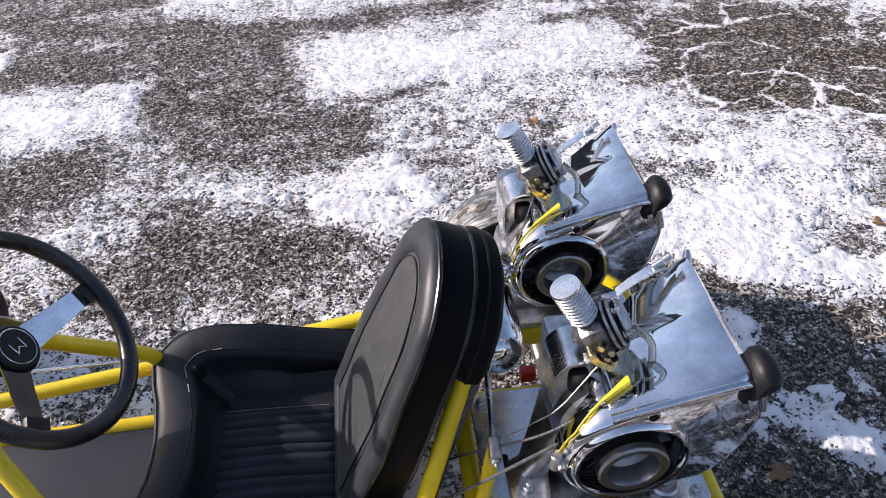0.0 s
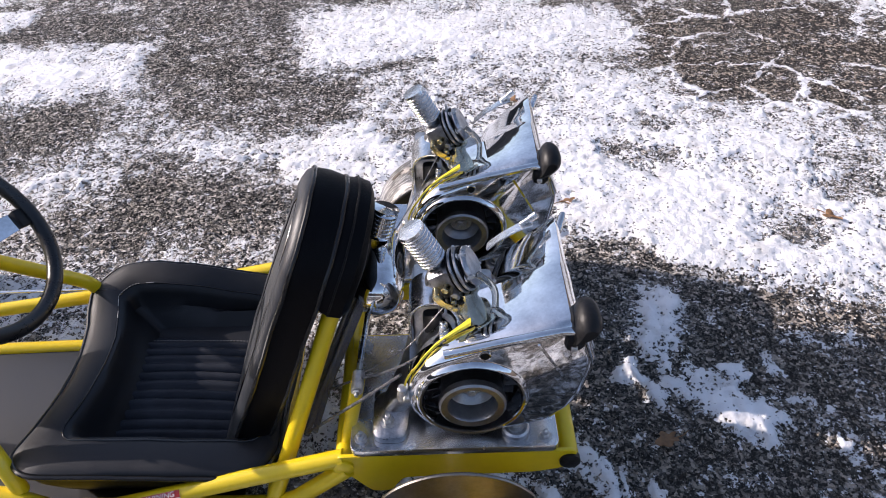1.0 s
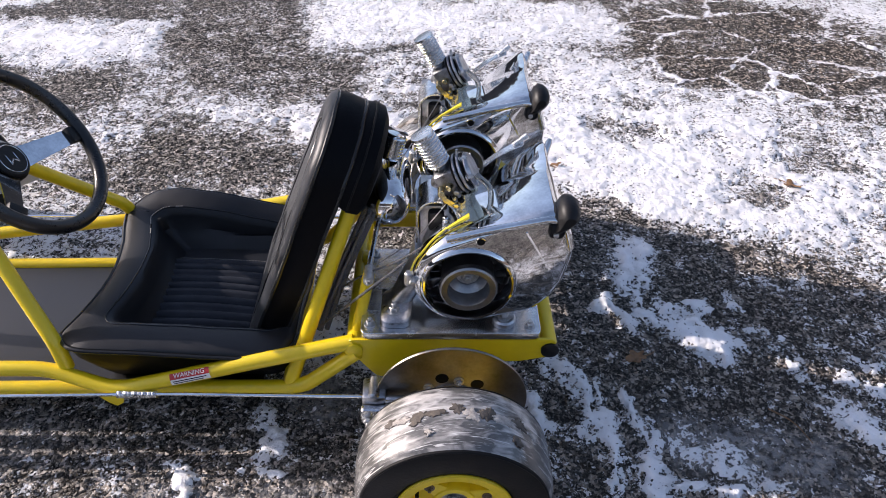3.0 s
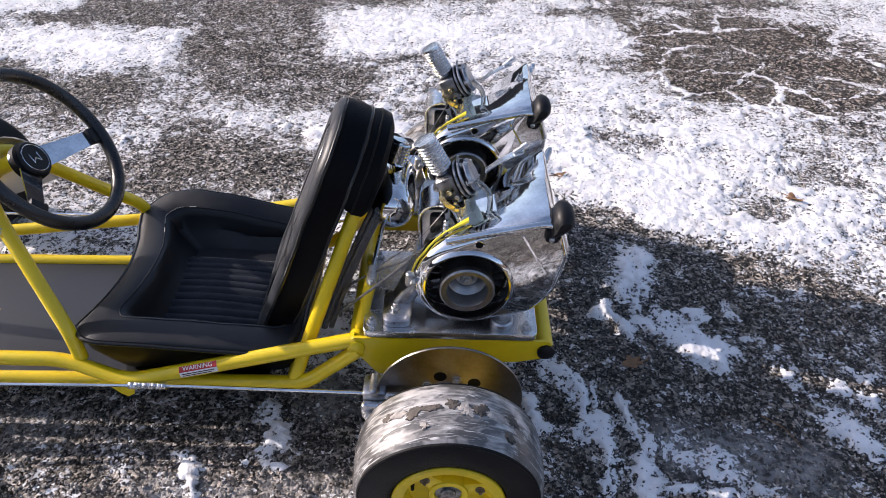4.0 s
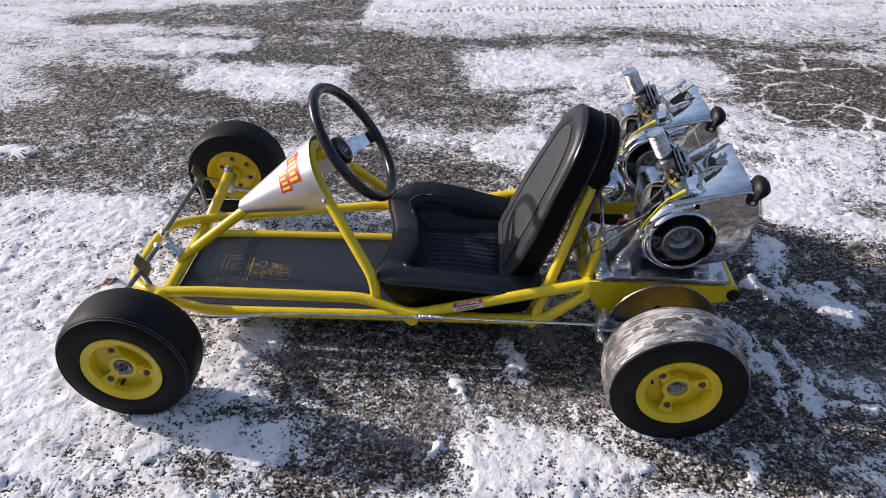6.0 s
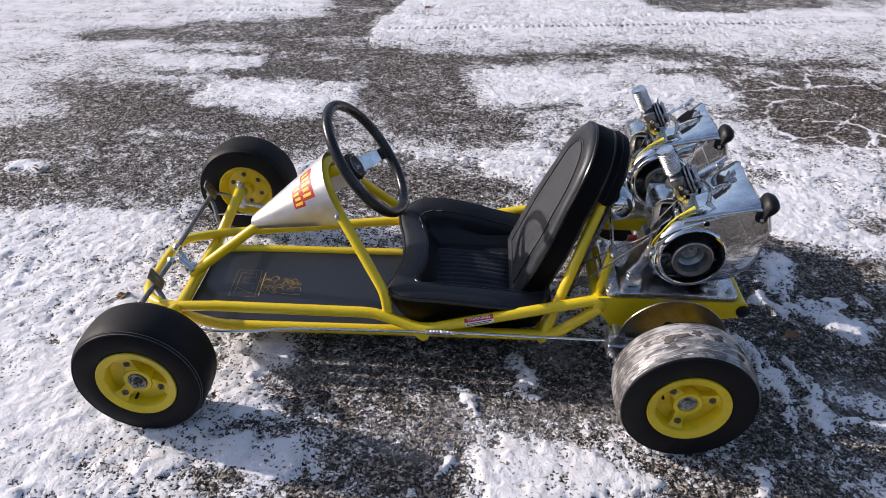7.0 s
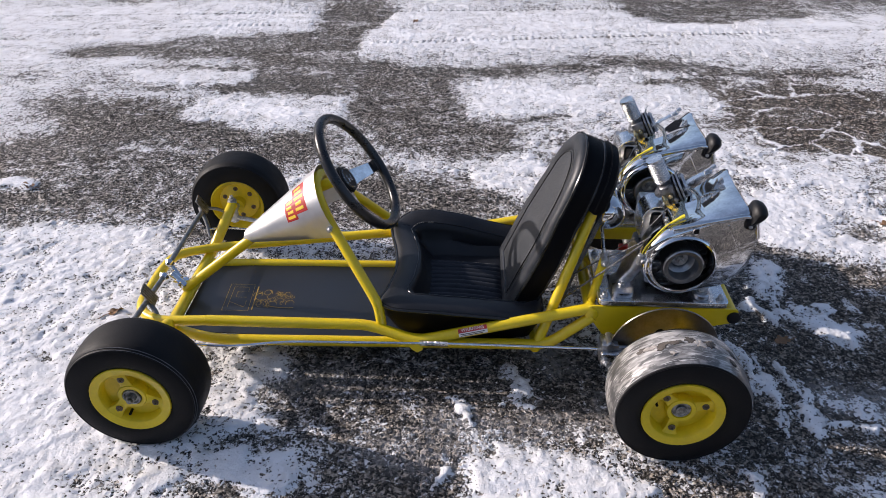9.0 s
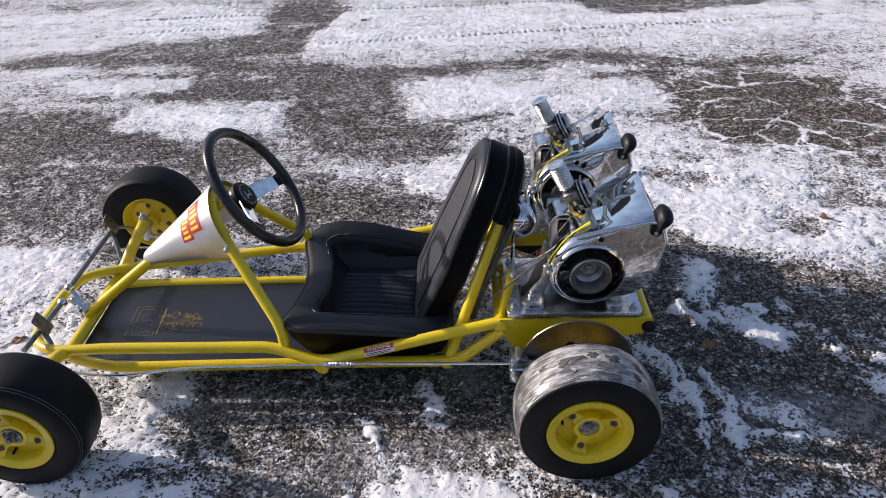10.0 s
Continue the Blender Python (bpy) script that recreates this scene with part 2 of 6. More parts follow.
def prism(outline, lo, hi, place, bevel=0.002):
    """A flat plate: outline of (a, b), from lo to hi along the third axis, put by place(a, b, c)."""
    c = Vector((sum(p[0] for p in outline) / len(outline), sum(p[1] for p in outline) / len(outline)))

    def ring(shrink, h):
        out = []
        for p in outline:
            d = Vector(p) - c
            q = c + d * (1 - shrink / max(d.length, 1e-4))
            out.append(place(q.x, q.y, h))
        return out
    s = bevel if lo < hi else -bevel
    return loft([ring(bevel, lo), ring(0, lo + s), ring(0, hi - s), ring(bevel, hi)])


def round_corners(points, r, steps=5):
    """A closed outline with its corners rounded."""
    out = []
    n = len(points)
    for i in range(n):
        a, b, c = Vector(points[i - 1]), Vector(points[i]), Vector(points[(i + 1) % n])
        u, v = a - b, c - b
        d = min(r, u.length * 0.45, v.length * 0.45)
        p, q = b + u.normalized() * d, b + v.normalized() * d
        for k in range(steps + 1):
            s = k / steps
            out.append(p * (1 - s) ** 2 + b * 2 * s * (1 - s) + q * s ** 2)
    return out


# ---- the ground: one sheet of old asphalt with thin, trodden snow ----
def value_noise(x, y, scale, seed):
    """Smooth noise in 0..1 on arrays."""
    gx, gy = x * scale + 37.2 * seed + 500, y * scale + 11.9 * seed + 500
    ix, iy = np.floor(gx).astype(np.int64), np.floor(gy).astype(np.int64)
    fx, fy = gx - ix, gy - iy
    fx, fy = fx * fx * (3 - 2 * fx), fy * fy * (3 - 2 * fy)

    def cell(i, j):
        h = (i * 374761393 + j * 668265263 + seed * 974634) & 0x7FFFFFFF
        h = ((h ^ (h >> 13)) * 1274126177) & 0x7FFFFFFF
        return ((h ^ (h >> 16)) & 0xFFFF) / 65535.0
    a, b, c, d = cell(ix, iy), cell(ix + 1, iy), cell(ix, iy + 1), cell(ix + 1, iy + 1)
    return (a * (1 - fx) + b * fx) * (1 - fy) + (c * (1 - fx) + d * fx) * fy


def fractal(x, y, scale, seed, octaves=4):
    total, amp, norm = 0, 1.0, 0
    for k in range(octaves):
        total, norm, amp = total + amp * value_noise(x, y, scale * 2 ** k, seed + k), norm + amp, amp * 0.55
    return total / norm


# strokes from (x, y) to (x, y), with half length, half width and weight: bare where negative
BARE = [
    (-1.464, 1.878, -0.907, 1.739, 0.167, 0.224, -1.15), (-0.907, 1.739, -0.696, 1.498, 0.146, 0.304, -1.1), (-0.685, 1.336, -0.426, 1.199, 0.146, 0.156, -0.45),
    (-0.945, 0.774, -0.416, 0.744, 0.189, 0.263, 0.02), (-2.215, 0.728, -1.599, 0.804, 0.17, 0.323, -1.1), (-1.376, 0.278, -1.272, 0.423, 0.083, 0.13, -0.6),
    (-1.599, 1.142, -1.072, 1.003, 0.139, 0.146, -0.4), (-1.434, 0.986, -1.058, 0.926, 0.157, 0.146, 0.05), (-1.206, 2.883, -1.165, 2.836, 0.215, 0.321, -1.15),
    (-2.479, 2.201, -1.944, 2.379, 0.124, 0.125, -0.7), (-1.944, 2.379, -1.351, 2.527, 0.128, 0.172, -0.95), (1.095, 1.519, 1.184, 1.491, 0.307, 0.332, -1.25),
    (1.199, 3.332, 1.681, 3.445, 0.265, 0.213, -1.1),
]
BARE_REAR = [
    (-0.771, -0.338, -0.353, -0.34, 0.236, 0.178, -0.68), (-0.726, -0.628, -0.586, -0.56, 0.123, 0.061, -0.75), (-0.966, -0.64, -0.963, -0.64, 0.054, 0.027, -0.6),
    (-0.037, 0.338, -0.035, 0.338, 0.128, 0.171, -1.0), (0.4, 0.358, 0.402, 0.358, 0.109, 0.106, -0.8), (0.804, 0.494, 0.859, 0.46, 0.068, 0.054, -0.75),
    (0.606, 1.024, 0.64, 0.99, 0.057, 0.039, -0.7), (1.021, 0.647, 1.119, 0.606, 0.086, 0.053, -0.5), (0.461, 0.027, 0.705, -0.103, 0.283, 0.266, -1.2),
    (0.225, -0.331, 0.584, -0.351, 0.187, 0.138, -1.15), (0.819, 0.07, 0.952, -0.034, 0.128, 0.155, -1.0), (0.477, 0.287, 0.478, 0.287, 0.156, 0.104, -1.0),
    (-0.23, -0.324, -0.229, -0.324, 0.186, 0.112, -0.7), (0.036, -0.596, 0.237, -0.603, 0.073, 0.062, -1.0),
]
SNOW_NEAR = [
    (-1.049, -0.35, -0.956, -0.44, 0.058, 0.07, 0.7), (-1.745, 0.135, -1.544, -0.267, 0.252, 0.311, 0.55), (-1.313, -0.629, -1.095, -0.62, 0.146, 0.114, 0.42),
    (-0.892, -0.541, -0.891, -0.541, 0.114, 0.077, 0.65), (-0.339, -0.615, -0.242, -0.6, 0.109, 0.057, 1.1), (-1.021, -0.245, -0.991, -0.243, 0.066, 0.076, 0.8),
    (-0.235, -0.401, -0.154, -0.398, 0.054, 0.041, 0.3),
]
SNOW_FAR = [
    (-1.668, 1.358, -1.552, 1.581, 0.072, 0.084, 0.75), (-1.546, 1.56, -1.009, 1.51, 0.104, 0.099, 0.7), (-2.069, 1.847, -1.538, 1.842, 0.057, 0.05, 1.2),
    (-0.49, 1.542, -0.01, 1.672, 0.159, 0.171, 0.4), (0.093, 1.641, 0.511, 1.627, 0.212, 0.16, 0.7), (0.513, 0.744, 0.852, 0.675, 0.225, 0.251, 0.45),
    (0.743, 0.407, 0.747, 0.407, 0.204, 0.171, 0.4), (0.59, 1.004, 0.594, 1.004, 0.269, 0.268, 0.3), (-0.265, 0.843, -0.261, 0.843, 0.095, 0.113, 1.2),
    (-1.232, 2.599, 1.43, 2.742, 0.666, 0.25, 0.85), (-3.184, 2.666, -2.023, 2.789, 0.34, 0.331, 0.9), (-2.005, 0.284, -1.804, 0.327, 0.11, 0.114, 0.4),
]
PATCH_UPPER = [
    (0.465, 0.236, 0.418, 0.123, 0.037, 0.057, 1.0), (0.348, 0.064, 0.409, -0.014, 0.019, 0.022, 0.9), (0.482, 0.052, 0.485, 0.041, 0.023, 0.03, 0.9),
    (0.447, 0.018, 0.516, -0.007, 0.02, 0.021, 0.85), (0.509, -0.011, 0.58, -0.076, 0.042, 0.049, 1.0), (0.56, 0.041, 0.562, 0.036, 0.026, 0.026, 0.8),
    (0.641, 0.079, 0.647, 0.057, 0.021, 0.024, 0.85), (0.656, -0.025, 0.681, -0.025, 0.011, 0.011, 0.8), (0.711, -0.103, 0.718, -0.145, 0.011, 0.018, 0.8),
    (0.737, -0.176, 0.738, -0.177, 0.011, 0.011, 0.8), (0.796, -0.155, 0.807, -0.171, 0.013, 0.013, 0.75), (0.859, -0.125, 0.874, -0.134, 0.017, 0.015, 0.75),
    (0.839, -0.19, 0.841, -0.202, 0.017, 0.022, 0.9),
]
PATCH_LOWER = [
    (0.206, -0.124, 0.262, -0.168, 0.026, 0.03, 1.0), (0.262, -0.168, 0.291, -0.269, 0.022, 0.031, 1.0), (0.291, -0.269, 0.299, -0.344, 0.011, 0.025, 1.0),
    (0.299, -0.344, 0.292, -0.414, 0.009, 0.021, 0.95), (0.168, -0.199, 0.176, -0.261, 0.017, 0.025, 0.9), (0.253, -0.286, 0.254, -0.29, 0.015, 0.016, 0.8),
    (0.351, -0.196, 0.37, -0.268, 0.013, 0.02, 1.0), (0.37, -0.268, 0.388, -0.31, 0.021, 0.027, 1.0), (0.388, -0.31, 0.359, -0.413, 0.014, 0.021, 1.0),
    (0.437, -0.318, 0.517, -0.349, 0.036, 0.033, 0.62), (0.381, -0.402, 0.503, -0.412, 0.026, 0.012, 0.95), (0.577, -0.4, 0.584, -0.404, 0.024, 0.019, 0.75),
    (0.752, -0.25, 0.811, -0.296, 0.022, 0.026, 0.9),
]
PATCH_NEAR = [
    (-0.349, -0.238, -0.316, -0.288, 0.019, 0.019, 0.75), (-0.316, -0.299, -0.328, -0.347, 0.017, 0.024, 0.95), (-0.343, -0.365, -0.307, -0.384, 0.02, 0.013, 0.85),
    (-0.491, -0.346, -0.471, -0.355, 0.019, 0.013, 0.8), (-0.47, -0.368, -0.455, -0.419, 0.014, 0.021, 1.0), (-0.505, -0.551, -0.509, -0.604, 0.01, 0.016, 0.8),
    (-0.248, -0.472, -0.188, -0.461, 0.034, 0.017, 0.56), (-0.449, -0.481, -0.371, -0.478, 0.039, 0.024, 0.52), (-0.375, -0.592, -0.24, -0.587, 0.042, 0.052, 0.86),
    (-0.162, -0.631, -0.118, -0.62, 0.026, 0.029, 0.85), (0.169, -0.573, 0.172, -0.602, 0.017, 0.026, 0.7), (-0.078, -0.114, -0.07, -0.204, 0.018, 0.037, 0.7), (-2.17, 0.70, -2.10, 0.69, 0.045, 0.03, 0.9),
]


# bands across the far yard, gravel behind the kart and marks beside it
BARE_YARD = [
    (-2.65, 2.15, -2.04, 2.28, 0.076, 0.094, -0.55), (-2.05, 2.31, -1.12, 2.42, 0.063, 0.194, -1.1), (-1.3, 2.98, -1.01, 2.94, 0.042, 0.22, -1.1),
    (-1.44, 1.88, -0.65, 1.94, 0.071, 0.128, -1.0), (-0.9, 1.61, -0.57, 1.43, 0.103, 0.195, -1.1), (-2.35, 1.44, -1.78, 1.44, 0.076, 0.116, -0.8),
    (-2.13, 1.23, -1.48, 1.21, 0.072, 0.103, -0.9), (-2.68, 1.81, -2.65, 1.83, 0.07, 0.055, -0.5), (-0.59, 1.99, 0.141, 2.08, 0.087, 0.085, -0.6),
    (0.35, 2.15, 0.75, 2.09, 0.089, 0.07, -0.9), (0.42, 1.87, 0.79, 1.92, 0.043, 0.032, -1.0), (0.83, 2.05, 1.42, 2.05, 0.088, 0.059, -0.7),
    (-0.27, 1.37, -0.064, 1.43, 0.03, 0.032, -1.0),
]
SNOW_YARD = [
    (-2.08, 1.9, -1.59, 1.9, 0.042, 0.033, 1.3), (-1.99, 1.8, -1.64, 1.79, 0.042, 0.028, 1.0), (-1.68, 1.38, -1.41, 1.44, 0.05, 0.051, 0.9),
    (-1.3, 1.41, -1.0, 1.6, 0.052, 0.081, 0.9), (-0.34, 1.58, -0.156, 1.56, 0.066, 0.095, 1.0), (0.096, 1.72, 0.49, 1.71, 0.082, 0.059, 0.6),
    (-2.98, 2.03, -1.64, 2.09, 0.059, 0.044, 0.4), (-0.88, 2.65, 1.99, 2.94, 0.136, 0.115, 0.8), (-3.43, 2.81, -1.48, 2.97, 0.105, 0.181, 0.8),
    (-1.47, 1.27, -1.19, 1.25, 0.048, 0.047, 0.6), (-0.87, 2.95, 0.44, 3.06, 0.107, 0.101, 0.8), (0.65, 3.27, 1.51, 3.35, 0.093, 0.27, -1.3),
    (0.89, 3.02, 1.1, 3.04, 0.142, 0.101, -1.3), (1.95, 3.52, 2.26, 3.55, 0.078, 0.09, -1.2), (0.52, 0.85, 0.6, 0.83, 0.043, 0.046, -0.7),
]
BESIDE = [
    (-0.98, -0.51, -0.77, -0.5, 0.026, 0.024, -0.8), (-1.03, -0.63, -0.97, -0.65, 0.03, 0.029, -0.7), (-1.33, -0.62, -1.21, -0.66, 0.06, 0.037, -0.35),
    (-1.63, -0.195, -1.52, -0.26, 0.044, 0.032, -0.3), (-0.85, -0.26, -0.16, -0.23, 0.029, 0.046, -0.7), (-0.89, -0.38, -0.55, -0.4, 0.04, 0.037, -0.7),
    (-0.7, -0.55, -0.5, -0.61, 0.049, 0.06, -0.9), (-0.94, -0.58, -0.78, -0.61, 0.037, 0.028, 0.5), (-0.36, -0.57, -0.25, -0.59, 0.049, 0.045, 1.0),
    (-0.148, -0.62, -0.047, -0.61, 0.03, 0.021, 0.9),
]
BEHIND = [
    (-0.81, 1.19, -0.38, 1.17, 0.095, 0.163, -0.55), (-0.8, 0.69, -0.38, 0.64, 0.082, 0.141, -0.6), (-1.04, 0.68, -0.85, 0.49, 0.059, 0.116, -0.35),
    (-2.19, 0.77, -1.59, 0.68, 0.125, 0.128, -0.9), (-1.34, 0.79, -1.13, 1.11, 0.089, 0.122, -0.5), (-0.38, 0.8, -0.21, 0.92, 0.043, 0.065, 1.1),
    (0.83, 0.63, 0.9, 0.48, 0.058, 0.074, -0.5),
]
# grey half-melted ice
SLUSH = [
    (-0.50, -0.44, -0.33, -0.47, 0.07, 0.06, 1.0), (-0.28, -0.42, -0.14, -0.43, 0.06, 0.04, 0.8), (-0.13, -0.34, -0.14, -0.44, 0.022, 0.05, 0.8), (-0.62, -0.52, -0.52, -0.55, 0.08, 0.06, 0.8),
    (0.45, -0.31, 0.66, -0.36, 0.07, 0.06, 0.9), (-0.28, -0.16, -0.22, -0.22, 0.05, 0.05, 0.9), (-0.80, -0.30, -0.95, -0.33, 0.10, 0.05, 0.5), (0.86, 0.40, 1.0, 0.30, 0.10, 0.09, 0.5),
]


def stroke(X, Y, x0, y0, x1, y1, a, b):
    """Distance from a stroke, 1 at its edge."""
    u, v = (x1 - x0) / a, (y1 - y0) / b
    px, py = (X - x0) / a, (Y - y0) / b
    s = np.clip((px * u + py * v) / (u * u + v * v + 1e-6), 0, 1)
    return np.hypot(px - s * u, py - s * v)


def axis_lines(lo, hi, step, far):
    inner = list(np.arange(lo, hi, step))
    out, d, p = [], step, inner[-1]
    while p < far:
        d = min(d * 1.02, 0.014) if p < hi + 2.4 else min(d * 1.06, 0.07) if p < hi + 5 else min(d * 1.35, 60)
        p += d
        out.append(p)
    low, d, p = [], step, inner[0]
    while p > -far:
        d = min(d * 1.02, 0.014) if p > lo - 1.2 else min(d * 1.06, 0.07) if p > lo - 5 else min(d * 1.35, 60)
        p -= d
        low.append(p)
    return np.array(low[::-1] + inner + out)


def snow_cover(X, Y):
    wx, wy = X + 0.13 * (fractal(X, Y, 4.0, 3) - 0.5), Y + 0.13 * (fractal(X, Y, 4.0, 9) - 0.5)
    wx, wy = wx + 0.055 * (fractal(X, Y, 17.0, 21) - 0.5), wy + 0.055 * (fractal(X, Y, 17.0, 27) - 0.5)
    # the last term bares unseen near ground, to darken what the chrome reflects
    cover = 0.20 + 0.45 * (fractal(X, Y, 0.8, 41) - 0.5) + 0.6 * (fractal(X, Y, 2.6, 47, 3) - 0.5) - 0.9 / (1 + np.exp(np.clip((Y + 1.02 + 1.2 * (fractal(X, Y, 0.9, 151, 3) - 0.5)) / 0.12, -40, 40)))
    for k, (x0, y0, x1, y1, a, b, w) in enumerate(BARE + SNOW_FAR + BARE_REAR + SNOW_NEAR):
        if k == len(BARE + SNOW_FAR):
            cover = np.clip(cover, -0.27, 0.66)
        cover = cover + w * np.exp(-((stroke(wx, wy, x0, y0, x1, y1, a, b) / 1.1) ** 2.8))
    cover = np.clip(cover, -0.40, 0.50)
    nx, ny = X + 0.12 * (fractal(X, Y, 6.0, 181) - 0.5) + 0.03 * (fractal(X, Y, 28.0, 183, 2) - 0.5), Y + 0.09 * (fractal(X, Y, 6.0, 187) - 0.5) + 0.03 * (fractal(X, Y, 28.0, 189, 2) - 0.5)
    for x0, y0, x1, y1, a, b, w in BARE_YARD + SNOW_YARD + BEHIND + BESIDE:
        cover = cover + 0.92 * w * np.exp(-((stroke(nx, ny, x0, y0, x1, y1, a, b) / 1.15) ** 2.1))
    cover = np.clip(cover, -0.44, 0.58)
    fx = X + 0.042 * (fractal(X, Y, 24.0, 121, 3) - 0.5) + 0.030 * (fractal(X, Y, 75.0, 123, 2) - 0.5)
    fy = Y + 0.042 * (fractal(X, Y, 24.0, 127, 3) - 0.5) + 0.030 * (fractal(X, Y, 75.0, 129, 2) - 0.5)
    broken = 0.36 + 1.10 * fractal(X, Y, 55.0, 191, 2)
    for x0, y0, x1, y1, a, b, w in PATCH_UPPER + PATCH_LOWER + PATCH_NEAR:
        d = stroke(fx, fy, x0, y0, x1, y1, a * 1.06, b * 1.06)
        cover = np.maximum(cover, -0.50 + (1.32 * w) * broken / (1 + (d / 1.0) ** 6))
    # snow packed in the cracks of a broken patch of asphalt
    patch = np.exp(-((((X - 1.16) / 0.62) ** 2 + ((Y - 1.45) / 0.52) ** 2) ** 2))
    spot = patch > 0.05
    rng = np.random.default_rng(12)
    sx, sy = rng.uniform(0.45, 1.95, 64), rng.uniform(0.85, 2.1, 64)
    gx = X[spot] + 0.05 * (fractal(X[spot], Y[spot], 12.0, 33) - 0.5) + 0.03 * (fractal(X[spot], Y[spot], 40.0, 37, 2) - 0.5)
    gy = Y[spot] + 0.05 * (fractal(X[spot], Y[spot], 12.0, 35) - 0.5) + 0.03 * (fractal(X[spot], Y[spot], 40.0, 39, 2) - 0.5)
    dist = np.sort(np.hypot(gx[:, None] - sx, (gy[:, None] - sy) * 1.3), axis=1)[:, :2]
    line = np.exp(-(((dist[:, 1] - dist[:, 0]) / 0.013) ** 2))
    cover[spot] -= 0.35 * patch[spot]
    cover[spot] += 1.9 * line * patch[spot] * np.clip(2.4 * fractal(X[spot], Y[spot], 5.0, 139, 2) - 0.62, 0, 1) * (0.35 + 1.1 * fractal(X[spot], Y[spot], 45.0, 143, 2))
    # wheel tracks of a car, far off across the yard
    for y0, slope, lo, hi, half in ((3.19, 0.102, -3.6, 0.6, 0.016), (2.572, 0.138, -1.0, 2.2, 0.017), (2.966, 0.13, -3.4, -1.6, 0.014)):
        off = Y - y0 - slope * X
        band = np.exp(-((off / half) ** 4)) * (X > lo) * (X < hi)
        cover = cover - 0.75 * band * (np.sin(X * 172 + 0.6 * np.sin(X * 7)) > 0.1)
    # unseen near side bared further, for darker reflections in the shroud
    cover = cover - 0.6 / (1 + np.exp(np.clip((Y + 0.92 + 0.3 * (fractal(X, Y, 2.0, 157, 3) - 0.5)) / 0.05, -40, 40)))
    rough = 0.50 * (fractal(X, Y, 7.0, 57, 3) - 0.5) + 1.0 * (fractal(X, Y, 34.0, 63, 3) - 0.5)
    rough = rough + 0.75 * (fractal(X * 0.45, Y * 2.0, 6.0, 201, 4) - 0.5) * np.clip((Y + 0.3) / 0.8, 0.15, 1)
    away = np.clip((np.hypot(X + 0.4, Y - 1.0) - 5.0) / 1.5, 0, 1)
    return (cover + rough) * (1 - away) + 0.12 * away


def build_ground():
    xs, ys = axis_lines(-1.95, 1.15, 0.0055, 900), axis_lines(-0.75, 1.45, 0.0055, 900)
    X, Y = np.meshgrid(xs, ys)
    cover = snow_cover(X, Y)
    near = (np.abs(X + 0.5) < 6) & (np.abs(Y - 1) < 6)
    depth = np.clip((cover - 0.0) / 0.45, 0, 1)
    depth = depth * depth * (3 - 2 * depth)
    depth = depth * (1 - 0.85 * np.exp(-((((X - 1.16) / 0.66) ** 2 + ((Y - 1.45) / 0.55) ** 2) ** 3)))
    lumps = fractal(X, Y, 30.0, 83, 3)
    Z = depth * (0.003 + np.where(Y > 0.9, 0.0035, 0.0085) * lumps + 0.002 * (value_noise(X, Y, 95.0, 91) - 0.5)) + 0.007 * np.clip((cover - 0.45) / 0.5, 0, 1) * fractal(X, Y, 9.0, 87, 3)
    Z = Z + 0.005 * (value_noise(X, Y, 85.0, 97) - 0.5) * (1 - depth)
    Z = np.where(near, Z - 0.003, -0.003)
    for wx, wy, half in ((-1.18, -0.475, 0.055), (-1.18, 0.3625, 0.055), (0, -0.46, 0.075), (0, 0.365, 0.075)):
        press = np.exp(-(((X - wx) / 0.06) ** 4)) * np.exp(-(((Y - wy) / half) ** 6))
        Z = np.where(press > 0.3, np.minimum(Z, -0.0062), Z)
    nx, ny = len(xs), len(ys)
    me = bpy.data.meshes.new("ground")
    me.vertices.add(nx * ny)
    me.vertices.foreach_set("co", np.stack([X, Y, Z], -1).reshape(-1))
    i = np.arange((ny - 1) * (nx - 1))
    a = (i // (nx - 1)) * nx + i % (nx - 1)
    quads = np.stack([a, a + 1, a + nx + 1, a + nx], -1).reshape(-1)
    me.loops.add(len(quads))
    me.loops.foreach_set("vertex_index", quads.astype(np.int32))
    me.polygons.add(len(i))
    me.polygons.foreach_set("loop_start", (np.arange(len(i)) * 4).astype(np.int32))
    me.update(calc_edges=True)
    me.validate()
    me.shade_smooth()
    # brown ground; the last blob warms the colour of the shaded asphalt behind the engine
    dirt = np.exp(-((((X - 1.16) / 0.66) ** 2 + ((Y - 1.45) / 0.55) ** 2) ** 2)) + 0.6 * np.exp(-((((X - 0.95) / 0.3) ** 2 + ((Y - 0.32) / 0.2) ** 2) ** 2)) + 0.75 * np.exp(-((((X + 0.15) / 0.85) ** 2 + ((Y + 0.62) / 0.42) ** 2) ** 2)) + 0.7 * np.exp(-((((X - 0.75) / 0.55) ** 2 + ((Y + 0.15) / 0.42) ** 2) ** 2))
    at = me.attributes.new("dirt", "FLOAT", "POINT")
    at.data.foreach_set("value", dirt.reshape(-1).astype(np.float32))
    slush = np.zeros_like(X)
    jx, jy = X + 0.05 * (fractal(X, Y, 20.0, 171) - 0.5), Y + 0.05 * (fractal(X, Y, 20.0, 173) - 0.5)
    for x0, y0, x1, y1, a, b, w in SLUSH:
        slush = np.maximum(slush, w * np.exp(-(stroke(jx, jy, x0, y0, x1, y1, a, b) ** 3)))
    at = me.attributes.new("slush", "FLOAT", "POINT")
    at.data.foreach_set("value", slush.reshape(-1).astype(np.float32))
    at = me.attributes.new("snow", "FLOAT", "POINT")
    at.data.foreach_set("value", cover.reshape(-1).astype(np.float32))
    me.materials.append(ground_material())
